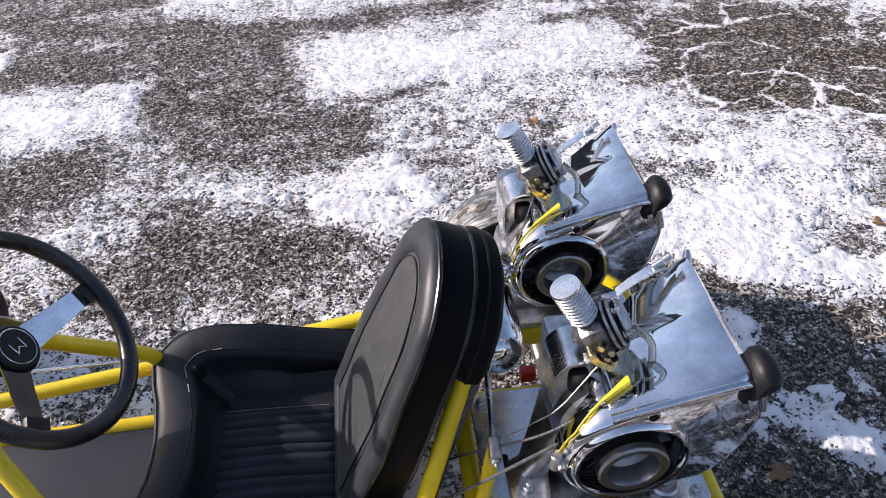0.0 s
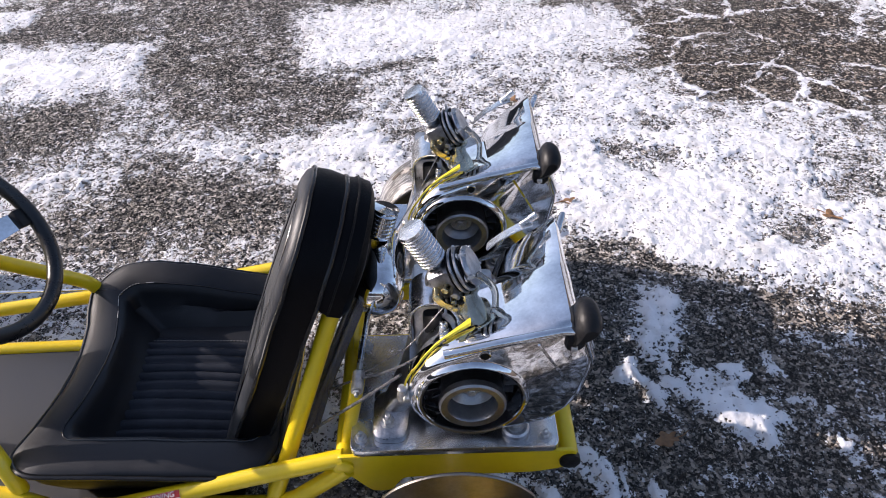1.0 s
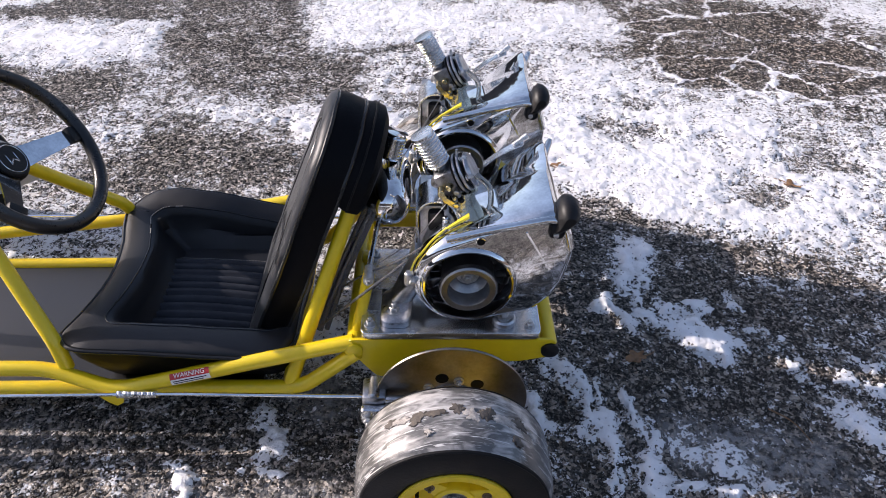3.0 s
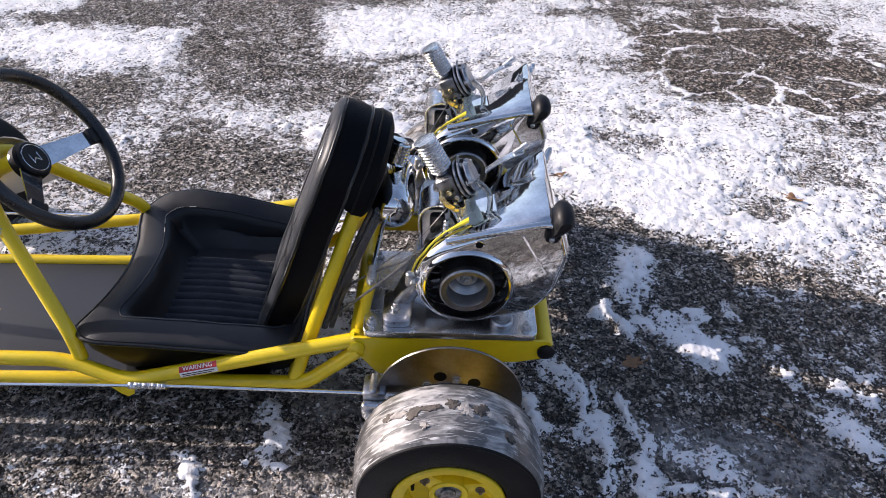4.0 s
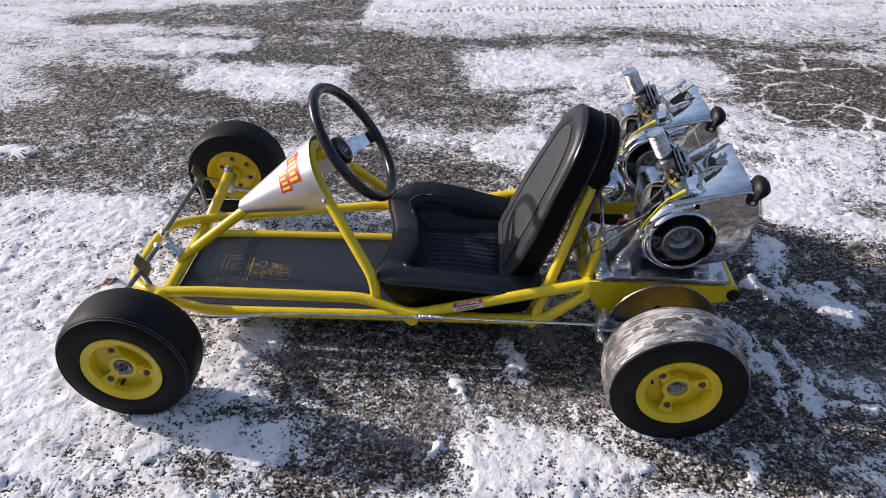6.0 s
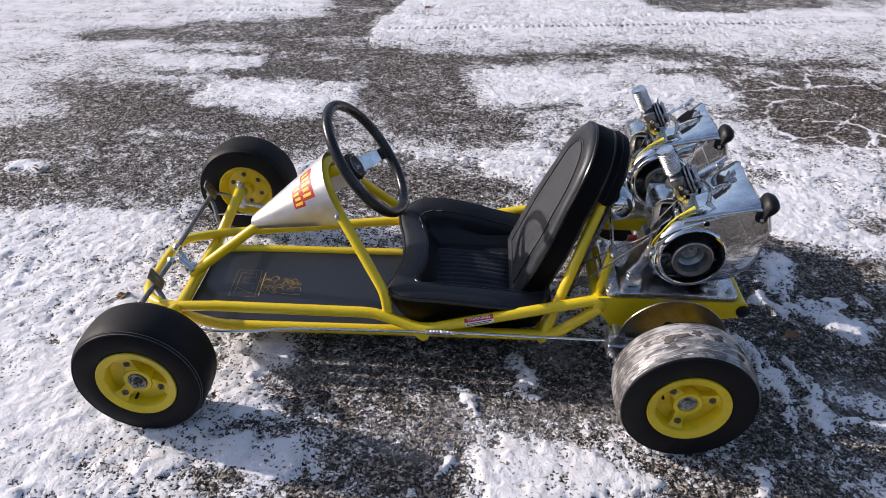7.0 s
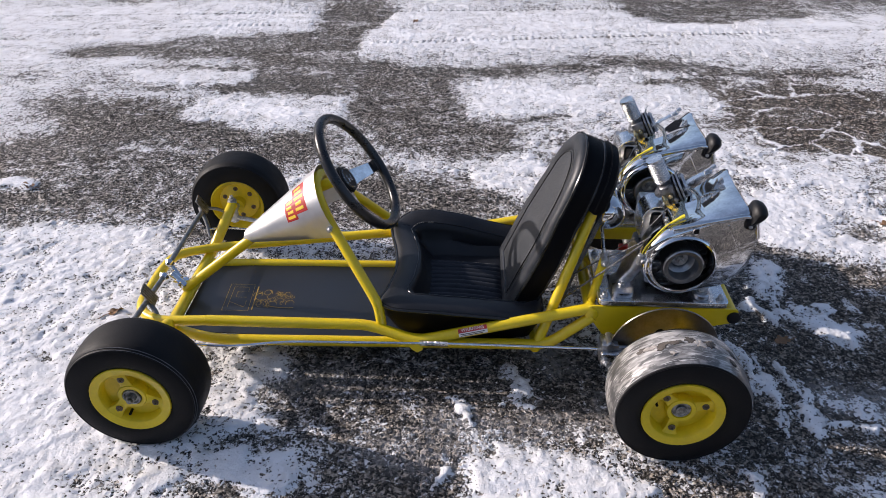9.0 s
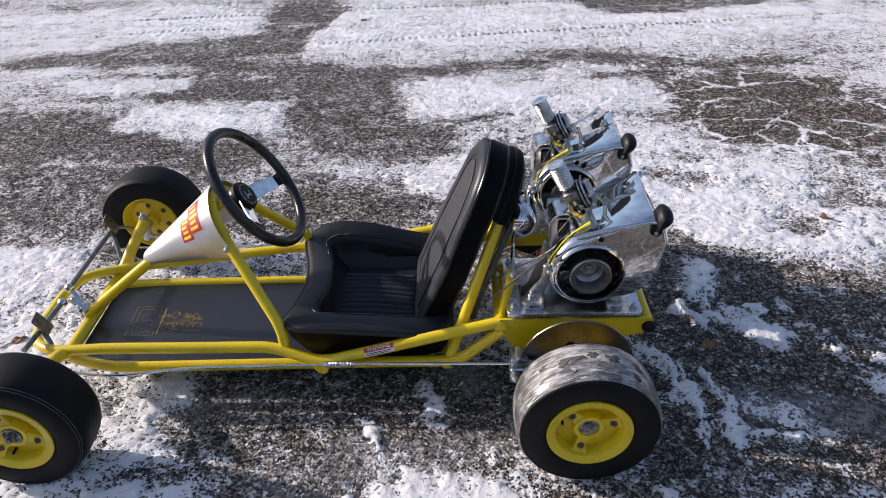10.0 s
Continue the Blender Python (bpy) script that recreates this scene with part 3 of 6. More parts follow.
    return tagged(new("ground", me), "dark worn asphalt under patchy trodden thin snow", "ground", kind="structure")


def ground_material():
    m = bpy.data.materials.new("asphalt_and_snow")
    m.use_nodes = True
    nt = m.node_tree
    N, L = nt.nodes, nt.links
    b = N["Principled BSDF"]
    co = N.new("ShaderNodeTexCoord").outputs["Object"]

    def node(kind, **inputs):
        n = N.new(kind)
        for k, v in inputs.items():
            key = k.replace("_", " ")
            if hasattr(v, "is_output"):
                L.new(v, n.inputs[key])
            else:
                n.inputs[key].default_value = v
        return n

    def maths(op, x, y=0.5, z=0.5):
        n = N.new("ShaderNodeMath")
        n.operation = op
        for s, v in zip(n.inputs, (x, y, z)):
            if hasattr(v, "is_output"):
                L.new(v, s)
            else:
                s.default_value = v
        return n.outputs[0]

    def ranged(v, a, c, d=0.0, e=1.0, smooth=True):
        n = N.new("ShaderNodeMapRange")
        n.interpolation_type = "SMOOTHSTEP" if smooth else "LINEAR"
        L.new(v, n.inputs["Value"])
        for k, w in (("From Min", a), ("From Max", c), ("To Min", d), ("To Max", e)):
            n.inputs[k].default_value = w
        return n.outputs[0]

    def blend(f, p, q):
        n = N.new("ShaderNodeMix")
        n.data_type = "RGBA"
        for s, v in ((n.inputs["Factor"], f), (n.inputs["A"], p), (n.inputs["B"], q)):
            if hasattr(v, "is_output"):
                L.new(v, s)
            else:
                s.default_value = (*v, 1) if isinstance(v, tuple) else v
        return n.outputs["Result"]

    attr = N.new("ShaderNodeAttribute")
    attr.attribute_name = "snow"
    # stones in the asphalt: each its own tone
    warp = node("ShaderNodeTexNoise", Vector=co, Scale=110.0, Detail=3.0)
    shift = N.new("ShaderNodeVectorMath")
    shift.operation = "MULTIPLY_ADD"
    L.new(warp.outputs["Color"], shift.inputs[0])
    shift.inputs[1].default_value = (0.010, 0.010, 0.010)
    L.new(co, shift.inputs[2])
    bent = shift.outputs[0]
    stones = node("ShaderNodeTexVoronoi", Vector=bent, Scale=165.0, Randomness=1.0)
    small = node("ShaderNodeTexVoronoi", Vector=bent, Scale=360.0, Randomness=1.0)
    tone = N.new("ShaderNodeSeparateColor")
    L.new(stones.outputs["Color"], tone.inputs[0])
    tone2 = N.new("ShaderNodeSeparateColor")
    L.new(small.outputs["Color"], tone2.inputs[0])
    broad = node("ShaderNodeTexNoise", Vector=co, Scale=2.3, Detail=5.0).outputs["Fac"]
    stain = node("ShaderNodeTexNoise", Vector=co, Scale=7.0, Detail=6.0).outputs["Fac"]
    tarry = ranged(node("ShaderNodeTexNoise", Vector=co, Scale=46.0, Detail=4.0).outputs["Fac"], 0.38, 0.60)
    pale = maths("MULTIPLY", ranged(tone.outputs[0], 0.40, 0.92), tarry)
    pale2 = ranged(tone2.outputs[1], 0.5, 1.0)
    base = blend(ranged(broad, 0.35, 0.7), (0.007, 0.007, 0.007), (0.020, 0.018, 0.016))
    base = blend(maths("MULTIPLY", pale, 0.95), base, (0.56, 0.52, 0.475))
    base = blend(maths("MULTIPLY", pale2, 0.5), base, (0.42, 0.39, 0.355))
    base = blend(maths("MULTIPLY", ranged(stain, 0.5, 0.75), 0.22), base, (0.09, 0.065, 0.045))
    # brown soil, and a warm tint that offsets the blue of the shade
    soil_and_shade_warmth = N.new("ShaderNodeAttribute")
    soil_and_shade_warmth.attribute_name = "dirt"
    base = blend(maths("MULTIPLY", soil_and_shade_warmth.outputs["Fac"], 0.7), base, blend(pale, (0.046, 0.037, 0.029), (0.44, 0.36, 0.28)))
    # frost caught between the chips
    frost = maths("MULTIPLY", ranged(tone2.outputs[0], 0.80, 0.90), ranged(attr.outputs["Fac"], -0.52, -0.05, 0.0, 0.9))
    base = blend(frost, base, (0.80, 0.80, 0.82))
    # wet ice, dulled by grit
    ice = N.new("ShaderNodeAttribute")
    ice.attribute_name = "slush"
    icy = maths("MULTIPLY", ice.outputs["Fac"], ranged(node("ShaderNodeTexNoise", Vector=co, Scale=55.0, Detail=5.0).outputs["Fac"], 0.36, 0.60, 0.15, 0.95))
    base = blend(icy, base, (0.36, 0.35, 0.345))
    # snow lies in the hollows between the stones first
    fine = node("ShaderNodeTexNoise", Vector=co, Scale=100.0, Detail=5.0, Roughness=0.62).outputs["Fac"]
    mid = node("ShaderNodeTexNoise", Vector=co, Scale=40.0, Detail=5.0, Roughness=0.6).outputs["Fac"]
    hollow = maths("MULTIPLY", stones.outputs["Distance"], 0.35)
    lie = maths("ADD", attr.outputs["Fac"], maths("MULTIPLY_ADD", fine, 3.2, -1.6))
    lie = maths("ADD", lie, maths("MULTIPLY_ADD", mid, 1.7, -0.85))
    lie = maths("ADD", lie, hollow)
    # grit that shows through the snow
    grit = node("ShaderNodeTexVoronoi", Vector=bent, Scale=130.0, Randomness=1.0)
    grit_tone = N.new("ShaderNodeSeparateColor")
    L.new(grit.outputs["Color"], grit_tone.inputs[0])
    pit = maths("MULTIPLY", ranged(grit_tone.outputs[2], 0.55, 0.75), ranged(grit.outputs["Distance"], 0.62, 0.15))
    lie = maths("SUBTRACT", lie, maths("MULTIPLY", pit, maths("MULTIPLY", ranged(mid, 0.38, 0.62, 0.4, 1.5), ranged(stain, 0.42, 0.60, 0.35, 1.6))))
    mask = ranged(lie, 0.09, 0.19)
    grime = node("ShaderNodeTexNoise", Vector=co, Scale=16.0, Detail=7.0).outputs["Fac"]
    snow = blend(ranged(grime, 0.45, 0.80), (0.84, 0.835, 0.84), (0.62, 0.605, 0.59))
    snow = blend(ranged(attr.outputs["Fac"], 0.60, 0.95), snow, (0.90, 0.895, 0.90))
    L.new(blend(mask, base, snow), b.inputs["Base Color"])
    b.inputs["Specular IOR Level"].default_value = 0.18
    wet = ranged(broad, 0.35, 0.65, 0.42, 0.75)
    rough = N.new("ShaderNodeMix")
    L.new(mask, rough.inputs["Factor"])
    L.new(wet, rough.inputs["A"])
    rough.inputs["B"].default_value = 0.7
    glaze = N.new("ShaderNodeMix")
    L.new(icy, glaze.inputs["Factor"])
    L.new(rough.outputs["Result"], glaze.inputs["A"])
    glaze.inputs["B"].default_value = 0.3
    L.new(glaze.outputs["Result"], b.inputs["Roughness"])
    def facets(cells, scale):
        """Height of flat chips, each tilted its own way."""
        away, tilt, dot = (N.new("ShaderNodeVectorMath") for _ in range(3))
        away.operation, tilt.operation, dot.operation = "SUBTRACT", "SUBTRACT", "DOT_PRODUCT"
        L.new(bent, away.inputs[0])
        L.new(cells.outputs["Position"], away.inputs[1])
        L.new(cells.outputs["Color"], tilt.inputs[0])
        tilt.inputs[1].default_value = (0.5, 0.5, 0.5)
        L.new(away.outputs[0], dot.inputs[0])
        L.new(tilt.outputs[0], dot.inputs[1])
        return maths("MULTIPLY", dot.outputs["Value"], scale)

    relief = maths("MULTIPLY", maths("SUBTRACT", 1.0, stones.outputs["Distance"]), 0.35)
    relief = maths("ADD", relief, facets(stones, 165.0 * 1.3))
    relief = maths("ADD", relief, maths("MULTIPLY", tone.outputs[1], 0.45))
    relief = maths("ADD", relief, maths("MULTIPLY", tone2.outputs[2], 0.25))
    crust = maths("ADD", maths("MULTIPLY", fine, 0.40), maths("MULTIPLY", mid, 0.65))
    h = N.new("ShaderNodeMix")
    L.new(mask, h.inputs["Factor"])
    L.new(relief, h.inputs["A"])
    L.new(maths("ADD", crust, 0.4), h.inputs["B"])
    bp = node("ShaderNodeBump", Height=h.outputs["Result"], Strength=1.0, Distance=0.008)
    L.new(bp.outputs["Normal"], b.inputs["Normal"])
    return m


ground = build_ground()


def scatter(name, label, count, seed, size, keep, material, squash, box_area):
    """Many small rough lumps on the ground, as one mesh."""
    rng = np.random.default_rng(seed)
    x0, x1, y0, y1 = box_area
    px, py = rng.uniform(x0, x1, count * 4), rng.uniform(y0, y1, count * 4)
    ok = keep(snow_cover(px, py), rng.random(count * 4))
    px, py = px[ok][:count], py[ok][:count]
    n = len(px)
    bm = bmesh.new()
    bmesh.ops.create_icosphere(bm, subdivisions=1, radius=1)
    base = np.array([v.co[:] for v in bm.verts])
    tris = np.array([[v.index for v in f.verts] for f in bm.faces])
    bm.free()
    k = len(base)
    s = size[0] + (size[1] - size[0]) * rng.random(n) ** 2.6
    co = base[None] * (1 + 0.48 * rng.uniform(-1, 1, (n, k, 1)))
    co = co * s[:, None, None] * np.stack([np.ones(n), rng.uniform(0.6, 1, n), np.full(n, squash)], -1)[:, None]
    w = rng.uniform(0, 6.28, n)
    c, sn = np.cos(w)[:, None], np.sin(w)[:, None]
    X, Y = co[..., 0] * c - co[..., 1] * sn, co[..., 0] * sn + co[..., 1] * c
    V = np.stack([X + px[:, None], Y + py[:, None], co[..., 2] + s[:, None] * squash * 0.35], -1).reshape(-1, 3)
    F = (tris[None] + (np.arange(n) * k)[:, None, None]).reshape(-1, 3)
    me = bpy.data.meshes.new(name)
    me.vertices.add(len(V))
    me.vertices.foreach_set("co", V.reshape(-1))
    me.loops.add(F.size)
    me.loops.foreach_set("vertex_index", F.reshape(-1).astype(np.int32))
    me.polygons.add(len(F))
    me.polygons.foreach_set("loop_start", (np.arange(len(F)) * 3).astype(np.int32))
    me.update(calc_edges=True)
    me.materials.append(material)
    return tagged(new(name, me), label, "gravel" if "grav" in name else "snow", kind="stuff")


def gravel_material():
    m = mat("loose_gravel", (0.11, 0.10, 0.09), 0.6, 0, 0.3, 300)
    nt = m.node_tree
    geo = nt.nodes.new("ShaderNodeNewGeometry")
    ramp = nt.nodes.new("ShaderNodeValToRGB")
    ramp.color_ramp.elements[0].color, ramp.color_ramp.elements[1].color = (0.012, 0.011, 0.010, 1), (0.46, 0.42, 0.37, 1)
    nt.links.new(geo.outputs["Random Per Island"], ramp.inputs["Fac"])
    nt.links.new(ramp.outputs["Color"], nt.nodes["Principled BSDF"].inputs["Base Color"])
    return m


def build_backdrop():
    """An unseen dark ring, ragged like bare trees, added so the polished metal reflects something dark."""
    verts, faces = [], []
    n = 720
    for k in range(n):
        w = 2 * math.pi * k / n
        h = 10.0 + 4.0 * noise.noise((5 * math.cos(w), 5 * math.sin(w), 2)) + 3.0 * noise.noise((30 * math.cos(w), 30 * math.sin(w), 7)) + 3.0 * noise.noise((150 * math.cos(w), 150 * math.sin(w), 9))
        for r, z in ((46, -0.5), (47, h), (49, h * 0.9), (50, -0.5)):
            verts.append((r * math.cos(w), r * math.sin(w), z))
    for k in range(n):
        a, c = k * 4, ((k + 1) % n) * 4
        faces += [(a + i, a + i + 1, c + i + 1, c + i) for i in range(3)]
    ob = new("backdrop", mesh_of("backdrop", verts, faces, mat("unseen_dark_ring", (0.06, 0.05, 0.045), 0.9, 0, 0.4, 0.6)))
    return tagged(ob, "unseen dark ragged ring added for reflections", "backdrop", kind="structure")


build_backdrop()
SNOW_LUMP = mat("snow_crumb", (0.86, 0.86, 0.88), 0.7, 0, 0.04, 60, 0.4, 300)
scatter("loose_gravel", "loose grey gravel on the asphalt", 46000, 4, (0.0012, 0.0040), lambda c, r: c < 0.05, gravel_material(), 0.6, (-2.0, 1.3, -0.8, 1.9))
scatter("snow_crumbs", "small crumbs of frozen snow", 22000, 8, (0.0010, 0.0036), lambda c, r: (c > -0.08) & (c < 0.28), SNOW_LUMP, 0.45, (-2.0, 1.3, -0.8, 1.9))

# ---- the go-kart: rear axle at x = 0, front at x = -1.18, centre line at y = YC ----
YC, AXLE_Z, FRONT_X = -0.04, 0.145, -1.182
TUBE = 0.0135
kart = new("go_kart")
kart.location = (-0.59, YC, 0)
kart.empty_display_size = 0.2
tagged(kart, "yellow tubular go-kart with black seat and two chrome engines", "go-kart")


def mirror(points):
    return [(x, 2 * YC - y, z) for x, y, z in points]


# side rails: the upper one dips under the label and climbs to the engine mount
UPPER = [(-1.10, -0.262, 0.147), (-0.70, -0.262, 0.147), (-0.58, -0.288, 0.122), (-0.165, -0.262, 0.215)]
LOWER = [(-1.212, -0.220, 0.085), (-1.10, -0.256, 0.082), (-0.55, -0.256, 0.091), (-0.29, -0.268, 0.104), (-0.255, -0.270, 0.114), (-0.160, -0.268, 0.196)]
UPPER_FAR = [(-1.10, 0.128, 0.119), (-0.70, 0.165, 0.147), (-0.58, 0.206, 0.122), (-0.165, 0.196, 0.215)]
LOWER_FAR = [(-1.212, 0.075, 0.086), (-1.10, 0.088, 0.080), (-0.55, 0.098, 0.080), (-0.29, 0.165, 0.088), (-0.255, 0.170, 0.100), (-0.160, 0.185, 0.192)]
NOSE = [(-1.10, -0.262, 0.147), (-1.23, -0.262, 0.140), (-1.298, -0.20, 0.130), (-1.302, -0.02, 0.128), (-1.290, 0.060, 0.124), (-1.20, 0.108, 0.119), (-1.10, 0.128, 0.119)]
for flip in (False, True):
    for name, pts, bend in (("upper_side_rail", UPPER, 0.032), ("lower_side_rail", LOWER, 0.06)):
        if flip:
            pts = LOWER_FAR if name == "lower_side_rail" else UPPER_FAR
        part(name, tube(pts, TUBE, bend), YELLOW, kart)
    strut = [(-0.290, -0.270, 0.094), (-0.156, -0.130, 0.440)]
    part("seat_strut", tube(mirror(strut) if flip else strut, TUBE * 0.95, 0.02), YELLOW, kart)
part("nose_loop", tube(NOSE, TUBE * 0.95, 0.08), YELLOW, kart)
BEAM = [(FRONT_X, -0.354, 0.172), (-1.188, -0.285, 0.150), (-1.21, -0.22, 0.098), (-1.212, 0.13, 0.092), (-1.19, 0.18, 0.142), (FRONT_X, 0.274, 0.170)]
part("front_axle_beam", tube(BEAM, 0.0155, 0.06), YELLOW, kart)
part("seat_cross_tube", tube([(-0.29, -0.272, 0.094), (-0.29, 0.192, 0.094)], TUBE * 0.9, 0.02), YELLOW, kart)
HOOP = [(-0.668, -0.258, 0.146), (-0.674, -0.252, 0.200), (-0.802, -0.132, 0.362), (-0.842, -0.080, 0.430), (-0.842, 0.005, 0.430), (-0.802, 0.052, 0.362), (-0.674, 0.146, 0.200), (-0.668, 0.150, 0.146)]
part("steering_hoop", tube(HOOP, TUBE * 0.95, 0.06), YELLOW, kart)
part("column_support", tube([(-1.222, -0.078, 0.105), (-1.02, -0.055, 0.262), (-0.84, YC, 0.40)], TUBE, 0.05), YELLOW, kart)
part("column_tube", tube([(-0.90, YC, 0.375), (-0.79, YC, 0.428)], 0.014, 0.02), YELLOW, kart)
part("column_shaft", joined(rod((-0.80, YC, 0.424), (-0.772, YC, 0.437), 0.0125, 18, 0.002), rod((-0.795, YC, 0.426), (-0.787, YC, 0.430), 0.0165, 18, 0.002)), CHROME_DULL, kart)

# floor pan with a thin gold drawing on it
pan_outline = round_corners([(-1.20, -0.225), (-0.34, -0.248), (-0.34, 0.098), (-1.20, 0.078)], 0.02)
pan = part("floor_pan", prism(pan_outline, 0.078, 0.082, lambda a, b, c: (a, b, c), 0.001), PAN, kart, "satin black sheet floor pan")


def flat_line(points, width, z):
    """A printed line as a low strip."""
    verts, faces = [], []
    pts = [Vector((*p, z)) for p in points]
    for i, p in enumerate(pts):
        t = (pts[min(i + 1, len(pts) - 1)] - pts[max(i - 1, 0)]).normalized()
        s = Vector((-t.y, t.x, 0)) * width / 2
        verts += [p + s, p - s]
    for i in range(len(pts) - 1):
        faces.append((2 * i, 2 * i + 1, 2 * i + 3, 2 * i + 2))
    return verts, faces


Z_PRINT = 0.0832
frame_lines = [[(-1.115, -0.021), (-1.048, -0.021), (-1.039, -0.139), (-1.109, -0.139), (-1.115, -0.021)],
               [(-1.102, -0.034), (-1.060, -0.034), (-1.058, -0.056), (-1.088, -0.056), (-1.086, -0.080), (-1.056, -0.080)],
               [(-1.100, -0.100), (-1.052, -0.124), (-1.054, -0.096)], [(-1.102, -0.034), (-1.098, -0.124)]]
part("pan_print", joined(*[flat_line(q, 0.0013, Z_PRINT) for q in frame_lines]), GOLD, pan, "thin gold outline print")
random.seed(5)
scrolls = []
for k in range(30):
    cx, cy = -1.03 + 0.0033 * k + random.uniform(-0.004, 0.004), -0.085 + random.uniform(-0.035, 0.035) * (1 - 0.012 * k)
    r = random.uniform(0.005, 0.014)
    w0 = random.uniform(0, 6.28)
    scrolls.append(flat_line([(cx + r * math.cos(w0 + a * 0.5), cy + r * 1.2 * math.sin(w0 + a * 0.5)) for a in range(9)], 0.0013, Z_PRINT))
scrolls.append(flat_line([(-1.036, -0.03), (-1.030, -0.135)], 0.003, Z_PRINT))
scrolls.append(flat_line([(-1.0, -0.115), (-0.955, -0.122), (-0.922, -0.121)], 0.0022, Z_PRINT))
part("pan_scrolls", joined(*scrolls), GOLD, pan, "gold scroll print")


# ---- wheels ----
def build_wheel(name, x, y_out, sign, width, radius, muddy, seed, axle_z):
    """sign -1: the outer face looks to -y. y_out: the plane of the outer sidewall."""
    h = width / 2
    m = Matrix.Translation((x, y_out - sign * h, axle_z)) @ Matrix.Rotation(seed * 1.3, 4, "Y") @ Matrix.Diagonal((1, -sign, 1, 1))
    R, deep = radius, (0.016 if muddy else 0.011)
    hub_y, web_y = -h + deep, -h + deep + 0.019
    hub = part(name, moved(joined(
        lathe([(0.0, hub_y + 0.006), (0.0205, hub_y + 0.006), (0.0220, hub_y), (0.0300, hub_y), (0.0318, hub_y + 0.003), (0.0325, hub_y + 0.018), (0.022, 0.0), (0.022, h * 0.9), (0.0, h * 0.9)], 36)), m),
        RIM_YELLOW, kart, "yellow wheel with a smooth black slick tyre")
    # rim: flange, well, dished centre
    o = [(0.0635, -h * 0.10), (0.0650, web_y), (0.0668, -h + 0.009), (0.0695, -h + 0.0045), (0.0735, -h + 0.003), (0.0840, -h + 0.001), (0.0868, -h), (0.0882, -h * 0.95), (0.0850, -h * 0.82), (0.0765, -h * 0.66), (0.074, -h * 0.42), (0.068, -h * 0.1), (0.068, h * 0.3), (0.075, h * 0.72), (0.0835, h * 0.84), (0.0785, h * 0.88), (0.062, h * 0.4), (0.060, h * 0.1)]
    part("rim", moved(lathe(o, 48, close=True), m), RIM_YELLOW, hub)
    web = lathe([(0.026, web_y + 0.004), (0.066, web_y - 0.002), (0.066, web_y + 0.006), (0.026, web_y + 0.010)], 40, close=True)
    part("web", moved(web, m), RIM_YELLOW, hub)
    for k in range(3):
        w = 2 * math.pi * k / 3
        mm = m @ Matrix.Rotation(w, 4, "Y")
        rings = []
        for r, wide, y in ((0.027, 0.0150, hub_y + 0.002), (0.036, 0.0125, hub_y + 0.0025), (0.046, 0.0115, hub_y + 0.002), (0.056, 0.0125, hub_y + 0.000), (0.063, 0.0165, hub_y - 0.003), (0.0690, 0.0215, hub_y - 0.006)):
            rings.append([(r, y + 0.002, -wide), (r, y, -wide + 0.003), (r, y, wide - 0.003), (r, y + 0.002, wide), (r, web_y + 0.006, wide), (r, web_y + 0.006, -wide)])
        part("spoke", moved(loft(rings), mm), RIM_YELLOW, hub)
        part("wheel_bolt", moved(bolt((0.051, hub_y + 0.001, 0), (0, -1, 0), 0.0054, 0.0035), mm), OLD_BOLT, hub, "dark rusty bolt")
    part("valve", moved(rod((0.052, web_y, 0.026), (0.051, -h + 0.012, 0.0265), 0.0030, 10, 0.001), m @ Matrix.Rotation(2 * math.pi / 3, 4, "Y")), BLACK, hub, "black valve stem")
    if muddy:
        nut = joined(lathe([(0.0, hub_y + 0.004), (0.0150, hub_y + 0.004), (0.0200, hub_y + 0.0025), (0.0205, hub_y + 0.008)], 28), rod((0, hub_y + 0.005, 0), (0, hub_y - 0.001, 0), 0.0125, 8, 0.001))
    else:
        nut = joined(lathe([(0.0, hub_y + 0.003), (0.0150, hub_y + 0.003), (0.0170, hub_y - 0.002), (0.0195, hub_y - 0.002), (0.0205, hub_y + 0.006)], 28), rod((0, hub_y + 0.005, 0), (0, hub_y - 0.010, 0), 0.0105, 6, 0.001), rod((0, hub_y, 0), (0, hub_y - 0.017, 0), 0.0062, 12, 0.001))
    part("hub_nut", moved(nut, m), HUB_METAL, hub, "greasy dark metal axle nut")
    side_out = [(0.080, -h * 0.72), (0.0865, -h * 0.88), (0.091, -h * 0.955), (0.100, -h * 0.99), (0.112, -h), (0.128, -h * 0.985), (R - 0.0125, -h * 0.940), (R - 0.0108, -h * 0.958), (R - 0.0090, -h * 0.935), (R - 0.0085, -h * 0.885)]
    tread = [(R - 0.0085, -h * 0.885), (R - 0.0045, -h * 0.80), (R - 0.0022, -h * 0.66), (R - 0.0006, -h * 0.4), (R, 0), (R - 0.0006, h * 0.4), (R - 0.0022, h * 0.66), (R - 0.0045, h * 0.80), (R - 0.0085, h * 0.885)]
    side_in = [(r, -y) for r, y in reversed(side_out)]
    tyre = side_out + ([] if muddy else tread[1:-1]) + side_in
    if not muddy:
        part("inner_web", moved(lathe([(0.022, h * 0.30), (0.0615, h * 0.26), (0.0615, h * 0.38), (0.022, h * 0.46)], 40, close=True), m), RIM_YELLOW, hub)
        for k in range(6):
            mm = m @ Matrix.Rotation(2 * math.pi * k / 6, 4, "Y")
            part("rim_bolt", moved(bolt((0.046, h * 0.41, 0), (0, 1, 0), 0.0050, 0.0045), mm), OLD_BOLT, hub, "dark rusty bolt")
        part("tyre", moved(lathe(tyre, 72, close=True), m), RUBBER, hub, "black slick tyre")
